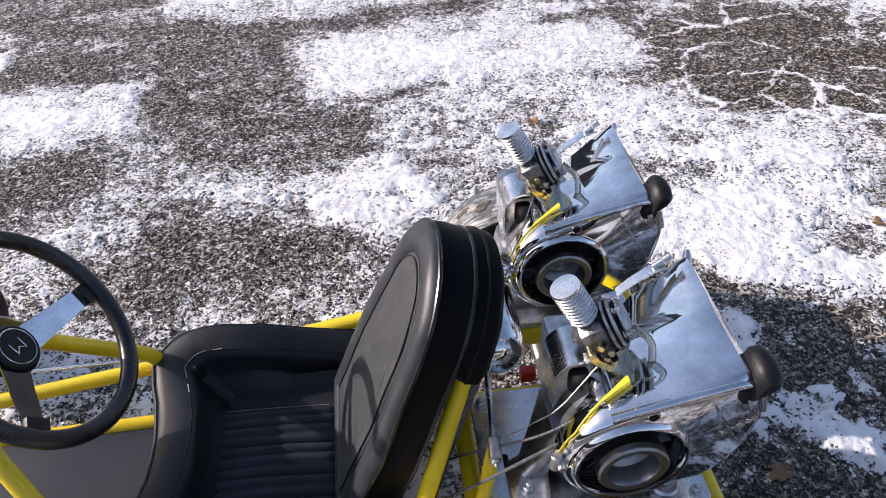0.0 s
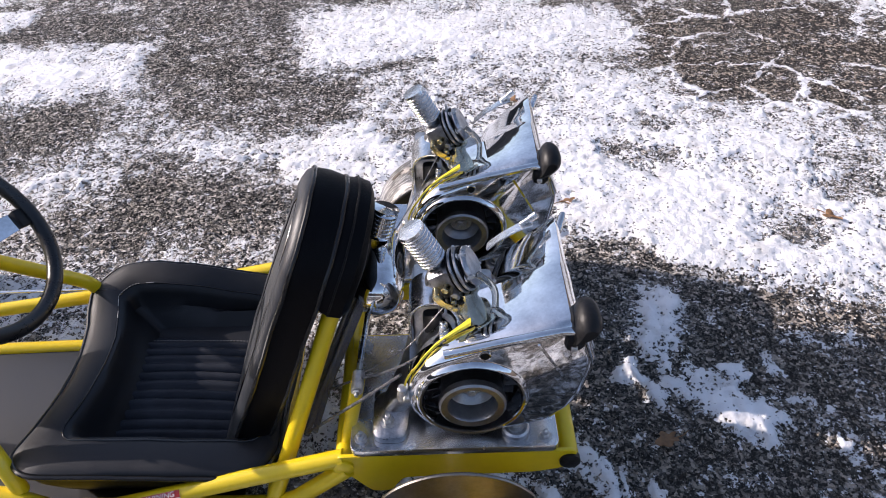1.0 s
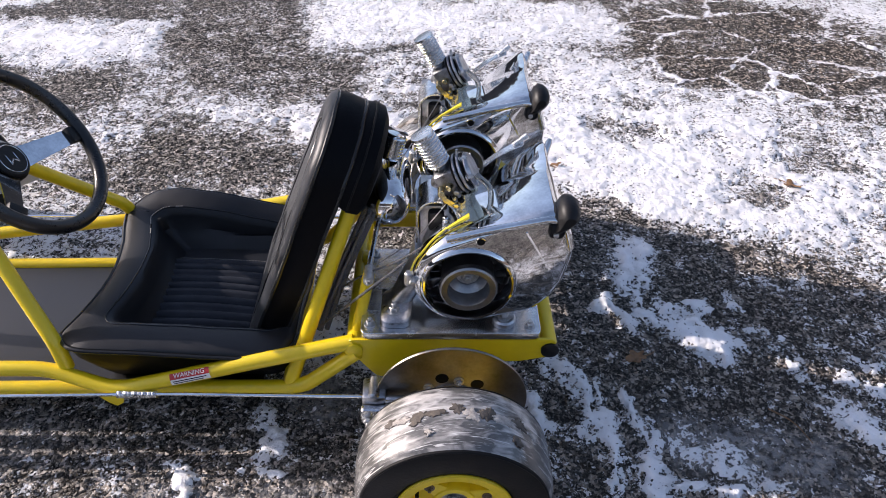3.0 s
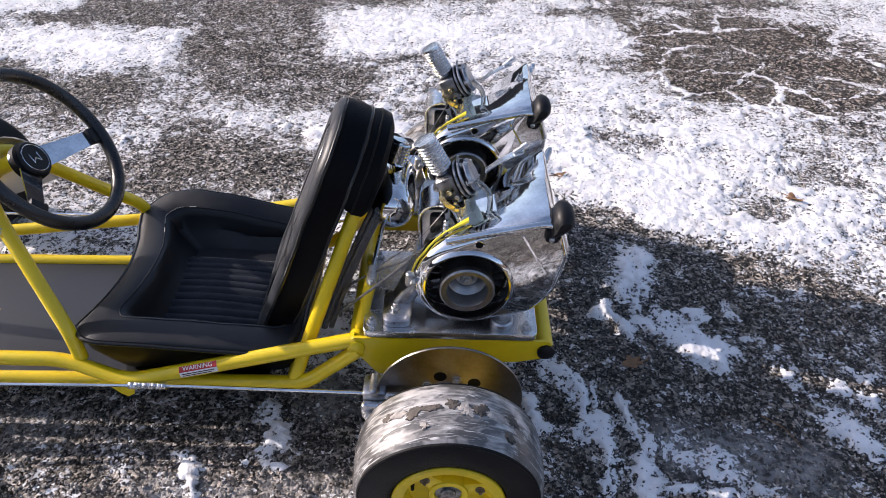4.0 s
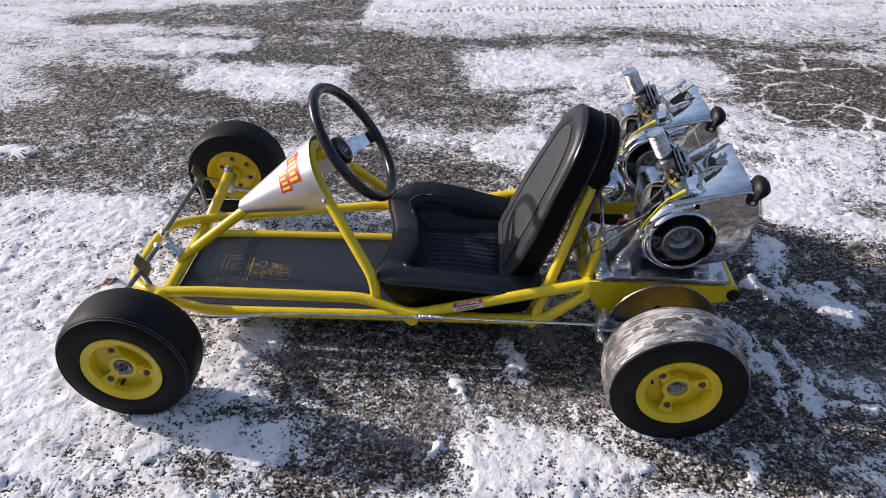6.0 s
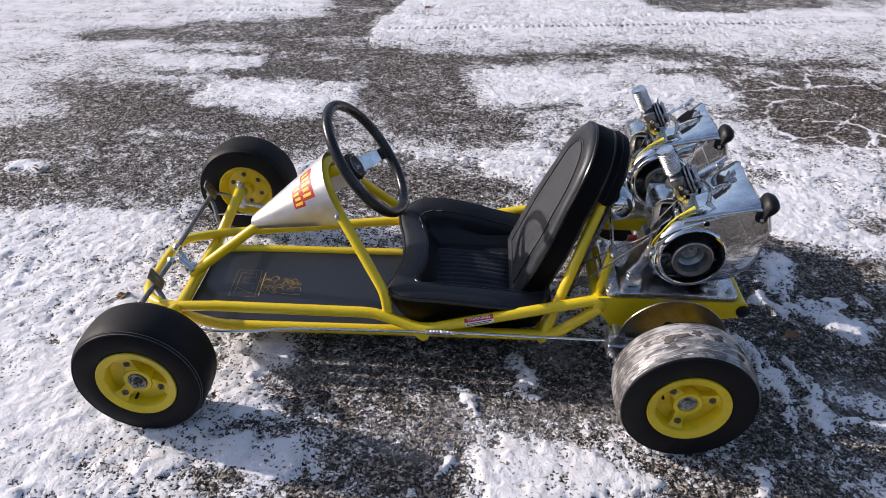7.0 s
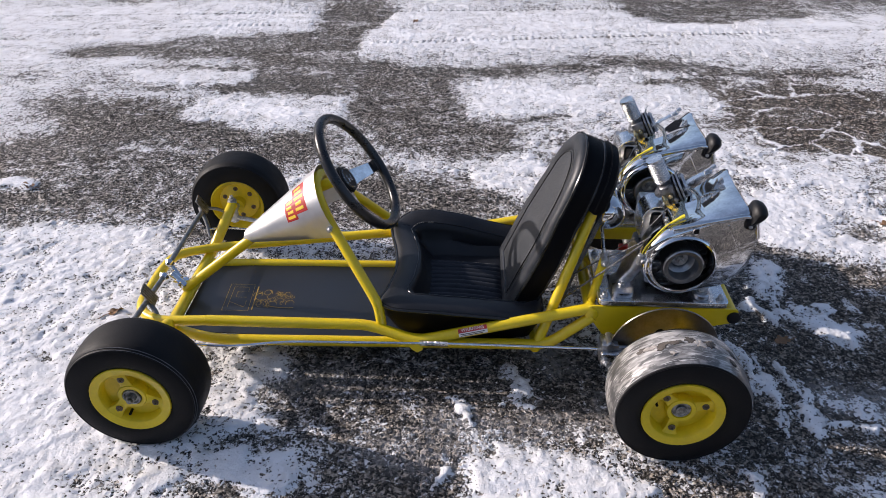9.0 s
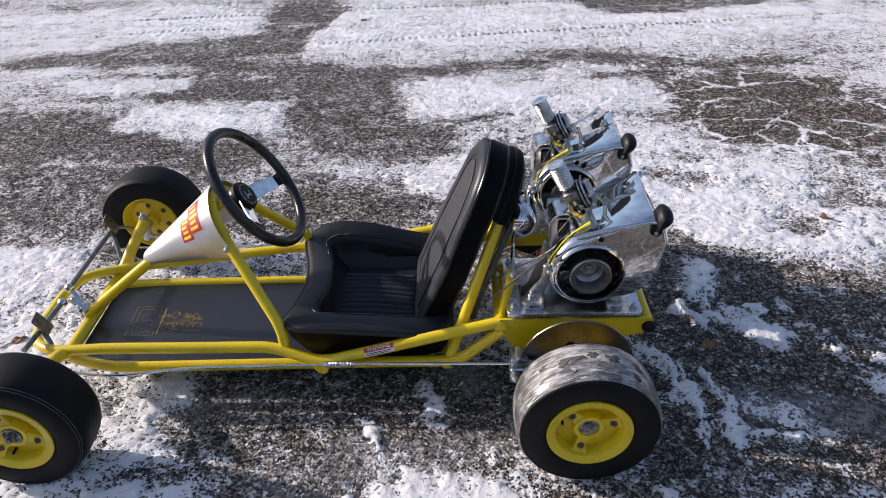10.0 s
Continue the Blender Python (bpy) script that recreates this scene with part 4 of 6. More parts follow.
        for r, y in ((R - 0.0063, -h * 0.845), (R - 0.0093, -h * 0.93)):
            ring = [(r * math.cos(2 * math.pi * k / 72), y, r * math.sin(2 * math.pi * k / 72)) for k in range(72)]
            part("mould_line", moved(tube(ring, 0.0007, closed=True, segs=6), m), SEAM_RUBBER, hub, "pale scuffed mould line")
        return hub
    part("tyre", moved(lathe(side_out + [(R - 0.011, -h * 0.8), (R - 0.011, h * 0.8)] + side_in, 72, close=True), m), RUBBER, hub, "black slick tyre")
    part("tread", moved(lathe(tread + [(R - 0.010, h * 0.8), (R - 0.010, -h * 0.8)], 72, close=True), m), TREAD, hub, "tread in clear film, pale mud and highlights in its colour")
    rng = random.Random(seed)
    for k in range(14):
        w, y0 = 0.75 + 0.115 * k + rng.uniform(-0.06, 0.06), (0.10 * math.sin(2.1 * k) + rng.uniform(-0.16, 0.14)) * h
        a0, b0 = rng.uniform(0.07, 0.17), rng.uniform(0.006, 0.013)
        if k in (2, 9):
            y0, a0 = -0.45 * h, 0.06
        rings = []
        for s, lift in ((1.0, -0.0008), (0.9, 0.0012), (0.45, 0.0018)):
            ring = []
            for j in range(72):
                q = 2 * math.pi * j / 72
                f = 0.72
                for rate, amp in ((1.1, 0.45), (2.6, 0.40), (6.0, 0.30), (14.0, 0.22)):
                    f += amp * noise.noise((rate * math.cos(q) + k * 7.3, rate * math.sin(q) + 1.7 * k, seed))
                f = s * max(0.22, f)
                aw, yy = w + a0 * f * math.cos(q), y0 + b0 * f * math.sin(q)
                ring.append(((R + lift) * math.cos(aw), yy, (R + lift) * math.sin(aw)))
            rings.append(ring)
        part("mud_scab", moved(loft(rings, False), Matrix.Translation((x, y_out - sign * h, axle_z))), MUD if k % 3 else MUD_PALE, hub, "dried brown mud" if k % 3 else "dried pale mud")
    return hub


build_wheel("front_wheel", FRONT_X, -0.537, -1, 0.115, 0.148, False, 0.2, 0.1425)
build_wheel("front_wheel", FRONT_X, 0.420, 1, 0.115, 0.148, False, 1.1, 0.1425)
build_wheel("rear_wheel", 0, -0.535, -1, 0.122, 0.1505, True, 1.396, 0.1425)
build_wheel("rear_wheel", 0, 0.440, 1, 0.122, 0.1505, True, 3, 0.1425)
part("rear_axle", rod((0, -0.50, AXLE_Z), (0, 0.42, AXLE_Z), 0.0127, 18), ZINC, kart, "bright steel rear axle")
for s in (-1, 1):
    yk = YC + s * 0.314
    part("kingpin", joined(rod((FRONT_X, yk, 0.110), (FRONT_X, yk, 0.182), 0.0135, 16, 0.003), bolt((FRONT_X, yk, 0.182), (0, 0, 1), 0.0095, 0.010)), ZINC, kart, "steel kingpin")
    part("stub_axle", rod((FRONT_X, yk, AXLE_Z), (FRONT_X, YC + s * 0.47, AXLE_Z), 0.010, 14), ZINC, kart)
    part("steering_arm", tube([(FRONT_X, yk, 0.125), (FRONT_X + 0.075, yk - s * 0.01, 0.118)], 0.007, 0.01), ZINC, kart)


# ---- seat ----
def seat_outline(inset, steps=9):
    """Rounded plan of the seat bucket, counter-clockwise."""
    x0, x1, y0, y1 = -0.677 + inset * 1.12, -0.275 - inset * 0.4, -0.270 + inset * 1.2, 0.186 - inset * 0.85
    r = max(0.02, 0.058 - inset * 0.5)
    out = []
    for cx, cy, w0 in ((x0 + r, y0 + r, math.pi), (x1 - r, y0 + r, 1.5 * math.pi), (x1 - r, y1 - r, 0), (x0 + r, y1 - r, 0.5 * math.pi)):
        for k in range(steps + 1):
            w = w0 + k / steps * math.pi / 2
            out.append((cx + r * math.cos(w), cy + r * math.sin(w)))
    # the front edge is scooped for the thighs; extra points along the straight sides
    dense = []
    for i, p in enumerate(out):
        q = out[(i + 1) % len(out)]
        d = math.dist(p, q)
        n = 9 if d > 0.12 else 1
        dense += [(p[0] + (q[0] - p[0]) * k / n, p[1] + (q[1] - p[1]) * k / n) for k in range(n)]
    mid = (y0 + y1) / 2
    return [(x + 0.030 * max(0.0, 1 - (x - x0) / 0.09) * max(0.0, 1 - ((y - mid + 0.02) / 0.17) ** 2), y) for x, y in dense]


def seat_top(x, y):
    """Height of the rim: level along the near side, humped along the far one, dipped at the front."""
    f = min(1.0, max(0.0, (y + 0.270) / 0.456))
    b = max(0.0, (x + 0.677) / 0.34)
    dip = 0.020 * max(0, 1 - b * 3.0) * math.sin(math.pi * f)
    near = 0.210 - 0.026 * max(0.0, b - 0.2)
    far = 0.190 + 0.031 * math.exp(-((b - 0.30) / (0.28 if b < 0.30 else 0.42)) ** 2) - 0.045 * max(0.0, b - 0.62)
    far -= 0.5 * min(0.053, max(0.0, 0.186 - y)) * min(1.0, b * 4)
    k = min(1.0, max(0.0, (f - 0.2) / 0.6))
    k = k * k * (3 - 2 * k)
    return near * (1 - k) + far * k - dip


def seat_ring(inset, drop=None, z=None):
    wob = 0.0022
    return [(x + wob * noise.noise((x * 22, y * 22, inset * 90)), y + wob * noise.noise((y * 22, x * 22, 5)),
             z if z is not None else seat_top(x, y) - drop + 0.0022 * noise.noise((x * 17, y * 17, inset * 60))) for x, y in seat_outline(inset)]


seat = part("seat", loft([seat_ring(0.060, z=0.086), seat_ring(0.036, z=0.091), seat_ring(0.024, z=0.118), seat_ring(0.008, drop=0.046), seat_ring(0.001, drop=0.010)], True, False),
            VINYL_SHADED, kart, "black vinyl bucket seat with piping and ribbed cushion")
part("bolster", loft([seat_ring(0.001, drop=0.010), seat_ring(0.002, drop=0.005), seat_ring(0.006, drop=0.001), seat_ring(0.015, drop=-0.0015), seat_ring(0.034, drop=-0.002), seat_ring(0.050, drop=0.001),
                      seat_ring(0.056, drop=0.004), seat_ring(0.061, drop=0.014), seat_ring(0.064, drop=0.040), seat_ring(0.076, z=0.138), seat_ring(0.095, z=0.113)], False, True), VINYL, seat, "smooth black vinyl bolster")
part("piping", tube(seat_ring(-0.001, drop=0.009), 0.0040, closed=True, segs=8), PIPING, seat, "glossy black piping")
inner_seam = seat_ring(0.050, drop=0.0005)
part("seam", tube(inner_seam, 0.0013, closed=True, segs=6), PIPING, seat)
corner = [Vector(p) for p in inner_seam if p[1] > 0.03 and p[0] < -0.54]
for a, c in list(zip(corner, corner[1:])):
    if (c - a).length < 0.05:
        part("stitch", rod(a + Vector((0, 0, 0.0012)), a + (c - a) * 0.55 + Vector((0, 0, 0.0012)), 0.0009, 6), THREAD, seat, "grey stitch")
part("corner_seam", tube([(x, y, seat_top(x, y) + d) for x, y, d in ((-0.676, 0.134, -0.014), (-0.668, 0.134, 0.0), (-0.645, 0.133, 0.0015), (-0.628, 0.132, 0.0005))], 0.0017, 0.01, 6), PIPING, seat)
# ribbed cushion floor
nx, ny = 24, 96
verts, faces = [], []
for i in range(nx + 1):
    for j in range(ny + 1):
        u, v = i / nx, j / ny
        x, y = -0.606 + 0.262 * u, -0.176 + 0.262 * v
        rib = abs(math.sin(math.pi * v * 13)) ** 0.6
        edge = min(1, 8 * min(u, 1 - u), 8 * min(v, 1 - v))
        z = 0.112 + 0.018 * edge * (0.55 + 0.45 * rib) + 0.010 * math.sin(math.pi * v) * math.sin(math.pi * min(1, u * 1.1)) - 0.012 * u
        verts.append((x, y, z))
for i in range(nx):
    for j in range(ny):
        a = i * (ny + 1) + j
        faces.append((a, a + ny + 1, a + ny + 2, a + 1))
part("ribbed_cushion", (verts, faces), VINYL_RIB, seat, "ribbed black vinyl cushion", smooth=60)
stitches = []
for k in range(1, 13):
    y = -0.176 + 0.262 * k / 13
    for s in range(38):
        x = -0.590 + 0.0062 * s
        z = 0.112 + 0.0105 + 0.010 * math.sin(math.pi * k / 13) * math.sin(math.pi * min(1, (x + 0.61) / 0.26 * 1.1)) - 0.012 * (x + 0.61) / 0.26
        stitches.append(moved(box((0.0036, 0.0011, 0.0012), 0), Matrix.Translation((x, y, z))))
tagged(part("stitching", joined(*stitches), THREAD, seat, "rows of grey stitches", smooth=0), kind="stuff")

# backrest: a leaning slab, s across, u up along the lean, w towards the back
LEAN_U = Vector((0.170, 0, 0.412)).normalized()
LEAN_W = Vector((LEAN_U.z, 0, -LEAN_U.x))
BACK_O = Vector((-0.368, YC - 0.004, 0.135))
BACK_L = 0.459


def half_width(u):
    f = u / BACK_L
    w = 0.156 - 0.056 * max(0, f - 0.40) / 0.60
    top = 1 - f
    r = 0.22
    if top < r:
        w *= math.sqrt(max(0.0, 1 - (1 - top / r) ** 2.3))
    return w


def back_outline(inset, u0=0.0):
    right = []
    for k in range(31):
        g = 1 - (1 - k / 30) ** 1.7
        right.append((half_width(u0 + (BACK_L - u0) * g) * (1 - inset / 0.142), u0 + inset * 0.6 + (BACK_L - u0 - 1.6 * inset) * g))
    return right + [(-s, u) for s, u in reversed(right[:-1])]


def back_ring(inset, w, u0=0.0, puff=0.0):
    out = []
    for s, u in back_outline(inset, u0):
        p = BACK_O + Vector((0, s, 0)) + LEAN_U * u + LEAN_W * (w + 0.0018 * noise.noise((s * 20, u * 20, inset * 50)) - puff)
        out.append(p)
    return out


# sides in the darkened vinyl, front border in the lightened one
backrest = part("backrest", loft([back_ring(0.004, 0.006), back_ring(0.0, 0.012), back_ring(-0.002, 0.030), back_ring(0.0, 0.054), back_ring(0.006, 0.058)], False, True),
                VINYL_SHADED, kart, "tall black vinyl backrest with rounded top")
part("front_cushion", loft([back_ring(0.0005, 0.010), back_ring(0.002, 0.004), back_ring(0.008, -0.003), back_ring(0.020, -0.007), back_ring(0.034, -0.007), back_ring(0.043, -0.004), back_ring(0.046, 0.000)], False, True), VINYL_SUNLIT, backrest, "smooth black vinyl border in a lighter sunlit tone")
part("inset_panel", loft([back_ring(0.046, 0.002), back_ring(0.048, -0.003), back_ring(0.056, -0.0055), back_ring(0.075, -0.0065)], False, True), VINYL_PANEL, backrest, "perforated vinyl panel")
part("front_piping", tube(back_ring(0.001, 0.007), 0.0034, closed=True, segs=8), PIPING, backrest)
part("rear_piping", tube(back_ring(0.001, 0.055), 0.0038, closed=True, segs=8), PIPING, backrest)
part("panel_seam", tube(back_ring(0.052, -0.0056), 0.0012, closed=True, segs=6), PIPING, backrest)
U0 = 0.340
part("rear_pad", loft([back_ring(0.006, 0.054, U0), back_ring(0.000, 0.060, U0), back_ring(-0.004, 0.074, U0), back_ring(-0.002, 0.090, U0), back_ring(0.012, 0.100, U0), back_ring(0.034, 0.104, U0)], True, True), VINYL_SHADED, backrest, "padded black vinyl upper back")
part("pad_zip", tube(back_ring(-0.0035, 0.072, U0), 0.0018, closed=True, segs=6), BLACK, backrest)

# warning label on the upper rail
ra, rb = Vector((-0.58, -0.288, 0.122)), Vector((-0.165, -0.262, 0.215))
rail_way = (rb - ra).normalized()
out_way = Vector((0.03, -0.86, 0.50))
out_way = (out_way - rail_way * out_way.dot(rail_way)).normalized()
up_way = rail_way.cross(out_way) * -1
if up_way.z < 0:
    up_way = -up_way


def wrapped(l0, l1, w0, w1, r):
    """A sheet wrapped on the rail: along l0..l1, round it by angles w0..w1."""
    verts, faces = [], []
    for i in range(2):
        for k in range(9):
            w = w0 + (w1 - w0) * k / 8
            verts.append(ra + rail_way * (l0 if i == 0 else l1) + (out_way * math.cos(w) + up_way * math.sin(w)) * r)
    for k in range(8):
        faces.append((k, k + 1, 9 + k + 1, 9 + k))
    return verts, faces


label_l = (Vector((-0.479, -0.29, 0.15)) - ra).dot(rail_way)
sticker = part("warning_label", wrapped(label_l, label_l + 0.070, -0.75, 0.80, TUBE + 0.0005), WHITE, kart, "red and white warning sticker")
part("red_band", wrapped(label_l, label_l + 0.070, 0.02, 0.80, TUBE + 0.0009), RED, sticker)
for k in range(2):
    part("print_bar", wrapped(label_l + 0.004, label_l + (0.064, 0.058)[k], -0.30 - 0.28 * k, -0.18 - 0.28 * k, TUBE + 0.0009), BLACK, sticker)
txt = bpy.data.curves.new("warning_text", "FONT")
txt.body, txt.size, txt.align_x, txt.align_y, txt.extrude = "WARNING", 0.0115, "CENTER", "CENTER", 0.0001
text_ob = new("warning_word", txt)
text_ob.data.materials.append(WHITE)
wq = 0.42
nrm = (out_way * math.cos(wq) + up_way * math.sin(wq)).normalized()
ydir = nrm.cross(rail_way)
if ydir.z < 0:
    ydir = -ydir
at = ra + rail_way * (label_l + 0.035) + nrm * (TUBE + 0.0016)
text_ob.matrix_world = Matrix.Translation(at) @ Matrix((rail_way, ydir, nrm)).transposed().to_4x4()
text_ob.parent = sticker

# ---- steering wheel ----
SW_C, SW_N = Vector((-0.7366, -0.028, 0.445)), Vector((0.817, 0, 0.576)).normalized()
SW_U = Vector((-SW_N.z, 0, SW_N.x))
SW_R = 0.1505


def on_wheel(w, r, lift=0.0):
    """w: degrees from straight up, clockwise as the driver sees it (towards +y)."""
    w = radians(w)
    return SW_C + (SW_U * math.cos(w) + Vector((0, 1, 0)) * math.sin(w)) * r + SW_N * lift


steering = part("steering_wheel", joined(rod(SW_C - SW_N * 0.060, SW_C - SW_N * 0.038, 0.037, 40, 0.004)), BLACK, kart, "black two-spoke steering wheel with chrome spokes")
part("grip", tube([on_wheel(w, SW_R) for w in range(0, 360, 5)], 0.0125, closed=True, segs=16), GRIP, steering, "glossy black grip")
part("hub_cap", joined(rod(SW_C - SW_N * 0.038, SW_C - SW_N * 0.032, 0.034, 40, 0.003)), RUBBER_SOFT, steering, "round black hub cap")
part("hub_ring", tube([on_wheel(w, 0.0265, -0.0315) for w in range(0, 360, 10)], 0.0009, closed=True, segs=6), CHROME_DULL, steering)
zigzag = [on_wheel(w, r, -0.0313) for w, r in ((65, 0.0130), (150, 0.0125), (185, 0.0010), (245, 0.0125), (330, 0.0130))]
emblem = [rod(p, q, 0.0011, 6) for p, q in zip(zigzag, zigzag[1:])]
part("hub_emblem", joined(*emblem), CHROME_DULL, steering)
for w in (112, 248):
    way = (on_wheel(w, 1) - SW_C).normalized()
    sid = way.cross(SW_N)

    def spoke_point(r, half, lift):
        return SW_C + way * r + sid * half + SW_N * lift
    rings = []
    for r, half, lift in ((0.024, 0.021, -0.041), (0.060, 0.0185, -0.030), (0.100, 0.0160, -0.016), (0.139, 0.014, -0.004)):
        rings.append([spoke_point(r, half, lift), spoke_point(r, -half, lift), spoke_point(r, -half, lift - 0.003), spoke_point(r, half, lift - 0.003)])
    part("spoke", loft(rings), CHROME, steering, "flat polished spoke", smooth=20)
    pad = moved(box((0.026, 0.032, 0.012), 0.003), Matrix.Translation(spoke_point(0.133, 0, -0.004)) @ Matrix((way, sid, SW_N)).transposed().to_4x4())
    part("spoke_pad", pad, RUBBER_SOFT, steering, "black rubber sleeve")

# ---- nose fairing: a bent sheet cone over the column ----
rings = []
for t in np.linspace(0, 1, 9):
    cx = -1.044 + t * 0.268
    cz = 0.256 + t * 0.102
    hw, hh = 0.022 + 0.091 * t ** 0.9, 0.014 + 0.064 * t
    ring = []
    for k in range(21):
        w = math.pi * (k / 20) * 1.16 - math.pi * 0.08
        ring.append((cx - 0.068 * t * math.sin(math.pi * k / 20), YC - hw * math.cos(w), cz + hh * (1.25 * math.sin(w) if math.sin(w) > 0 else 1.6 * math.sin(w))))
    rings.append(ring)
inner = [[(x, YC + (y - YC) * 0.975, z - 0.0016) for x, y, z in ring] for ring in rings]
verts = [Vector(p) for ring in rings + inner for p in ring]
faces = []
for layer in (0, 9):
    for i in range(8):
        for k in range(20):
            a = (layer + i) * 21 + k
            faces.append((a, a + 1, a + 22, a + 21))
for i in (0, 8):
    for k in range(20):
        a, c = i * 21 + k, (9 + i) * 21 + k
        faces.append((a, a + 1, c + 1, c))
for i in range(8):
    for k in (0, 20):
        a, c = i * 21 + k, (9 + i) * 21 + k
        faces.append((a, a + 21, c + 21, c))
fairing = part("nose_fairing", (verts, faces), SHELL, kart, "bare aluminium cone over the steering column")
for s in (-1, 1):
    part("fairing_screw", bolt((-0.796, YC + s * 0.112, 0.350), (0, s, 0.2), 0.0065, 0.005), ZINC, fairing)


def on_cone(t, k):
    """A point just above the fairing, t along it and k round it (0 to 20)."""
    i, j = min(7, int(t * 8)), min(19, int(k))
    fi, fj = t * 8 - i, k - j
    p = [Vector(rings[i + a][j + b]) for a in (0, 1) for b in (0, 1)]
    q = (p[0] * (1 - fj) + p[1] * fj) * (1 - fi) + (p[2] * (1 - fj) + p[3] * fj) * fi
    nr = (p[2] - p[0]).cross(p[1] - p[0]).normalized()
    if nr.dot(q - Vector((q.x, YC, q.z - 0.05))) < 0:
        nr = -nr
    return q, nr


def cone_patch(t0, t1, k0, k1, lift):
    verts, faces = [], []
    n = 10
    for i in range(n + 1):
        for j in range(n + 1):
            q, nr = on_cone(t0 + (t1 - t0) * i / n, k0 + (k1 - k0) * j / n)
            verts.append(q + nr * lift)
    for i in range(n):
        for j in range(n):
            a = i * (n + 1) + j
            faces.append((a, a + 1, a + n + 2, a + n + 1))
    return verts, faces


part("decal", joined(cone_patch(0.70, 0.855, 4.4, 9.2, 0.0006), cone_patch(0.59, 0.72, 3.6, 7.4, 0.0006)), RED, fairing, "red and yellow sticker")
for k in range(5):
    part("decal_bar", cone_patch(0.725 + 0.010 * (k % 2), 0.835 - 0.012 * ((k + 1) % 3), 4.85 + 0.85 * k, 5.35 + 0.85 * k, 0.0011), DECAL_YELLOW, fairing, "yellow print")
for k in range(4):
    part("decal_bar", cone_patch(0.612 + 0.010 * (k % 2), 0.700 - 0.010 * (k % 3), 4.0 + 0.85 * k, 4.5 + 0.85 * k, 0.0011), DECAL_YELLOW, fairing, "yellow print")


# ---- pedals and front hardware ----
def pedal(plate_at, foot, link, turn):
    """A ribbed plate on a leaning arm, with a short link towards the axle."""
    top, low = Vector(plate_at), Vector(foot)
    p = part("pedal", tube([low, low + (top - low) * 0.45, top - Vector((0.010, 0, 0.012))], 0.0062, 0.02), PEDAL, kart, "worn steel pedal")
    outline = round_corners([(-0.027, -0.019), (0.027, -0.019), (0.027, 0.019), (-0.027, 0.019)], 0.005)
    m = Matrix.Translation(top) @ Euler((radians(8), radians(62), radians(turn))).to_matrix().to_4x4()
    part("pedal_plate", moved(prism(outline, -0.002, 0.002, lambda a, b, c: (a, b, c), 0.0008), m), PEDAL, p)
    for k in range(5):
        part("pedal_rib", moved(box((0.044, 0.0026, 0.0024), 0), m @ Matrix.Translation((0, -0.0144 + 0.0072 * k, 0.0028))), CARB, p, "", 0)
    if link:
        part("pedal_link", tube([top - Vector((0.012, 0, 0.010)), *link], 0.0050, 0.03, 10), PEDAL, p, "dull steel link")


pedal((-1.258, -0.205, 0.178), (-1.222, -0.252, 0.120), None, 14)
pedal((-1.258, 0.232, 0.190), (-1.225, 0.165, 0.118), [(-1.225, 0.262, 0.160), (-1.196, 0.268, 0.140)], 14)
part("pedal_bar", tube([(-1.262, -0.292, 0.170), (-1.260, -0.102, 0.163)], 0.0066, 0.02), PEDAL, kart, "dull steel pedal bar")
part("pedal_bar", tube([(-1.260, -0.054, 0.173), (-1.258, 0.215, 0.174)], 0.0066, 0.02), PEDAL, kart, "dull steel pedal bar")
part("pedal_return_rod", tube([(-1.260, -0.050, 0.168), (-1.232, -0.070, 0.138)], 0.006, 0.01), CHROME, kart)
for y, z in ((-0.054, 0.172), (-0.102, 0.161)):
    part("pivot_ball", moved(lathe([(0.0, -0.013), (0.008, -0.010), (0.013, 0), (0.008, 0.010), (0.0, 0.013)], 18), Matrix.Translation((-1.260, y, z))), CHROME, kart, "chrome ball joint")
part("pivot_clamp", joined(rod((-1.255, -0.07, 0.150), (-1.215, -0.085, 0.118), 0.010, 16, 0.003), rod((-1.24, -0.09, 0.128), (-1.22, -0.06, 0.118), 0.014, 16, 0.003)), CHROME, kart, "chrome clamp")
part("throttle_rod", tube([(-1.235, 0.178, 0.138), (-1.19, 0.20, 0.130), (-1.10, 0.215, 0.118)], 0.0030, 0.03), CHROME_DULL, kart)

# brake rod along the near side, with its spring and tab
part("brake_rod", tube([(-1.23, -0.31, 0.135), (-1.10, -0.325, 0.120), (-1.02, -0.315, 0.112), (-0.90, -0.303, 0.121), (-0.50, -0.303, 0.1285), (-0.135, -0.316, 0.136)], 0.0034, 0.05), CHROME, kart, "bright steel brake rod")
coil = [(-0.572 + 0.00027 * k, -0.303 + 0.0062 * math.cos(k * 0.7), 0.1275 + 0.0062 * math.sin(k * 0.7)) for k in range(250)]
part("return_spring", tube(coil, 0.0012, 0.0003, 5), CHROME_DULL, kart, "small coil spring")
part("spring_tab", prism([(-0.606, 0.126), (-0.560, 0.126), (-0.566, 0.106), (-0.578, 0.098), (-0.590, 0.106)], -0.3045, -0.3005, lambda a, b, c: (a, c, b), 0.0005), YELLOW, kart)
part("far_rod", tube([(-1.10, 0.215, 0.118), (-0.14, 0.215, 0.118)], 0.0034, 0.05), CHROME, kart)

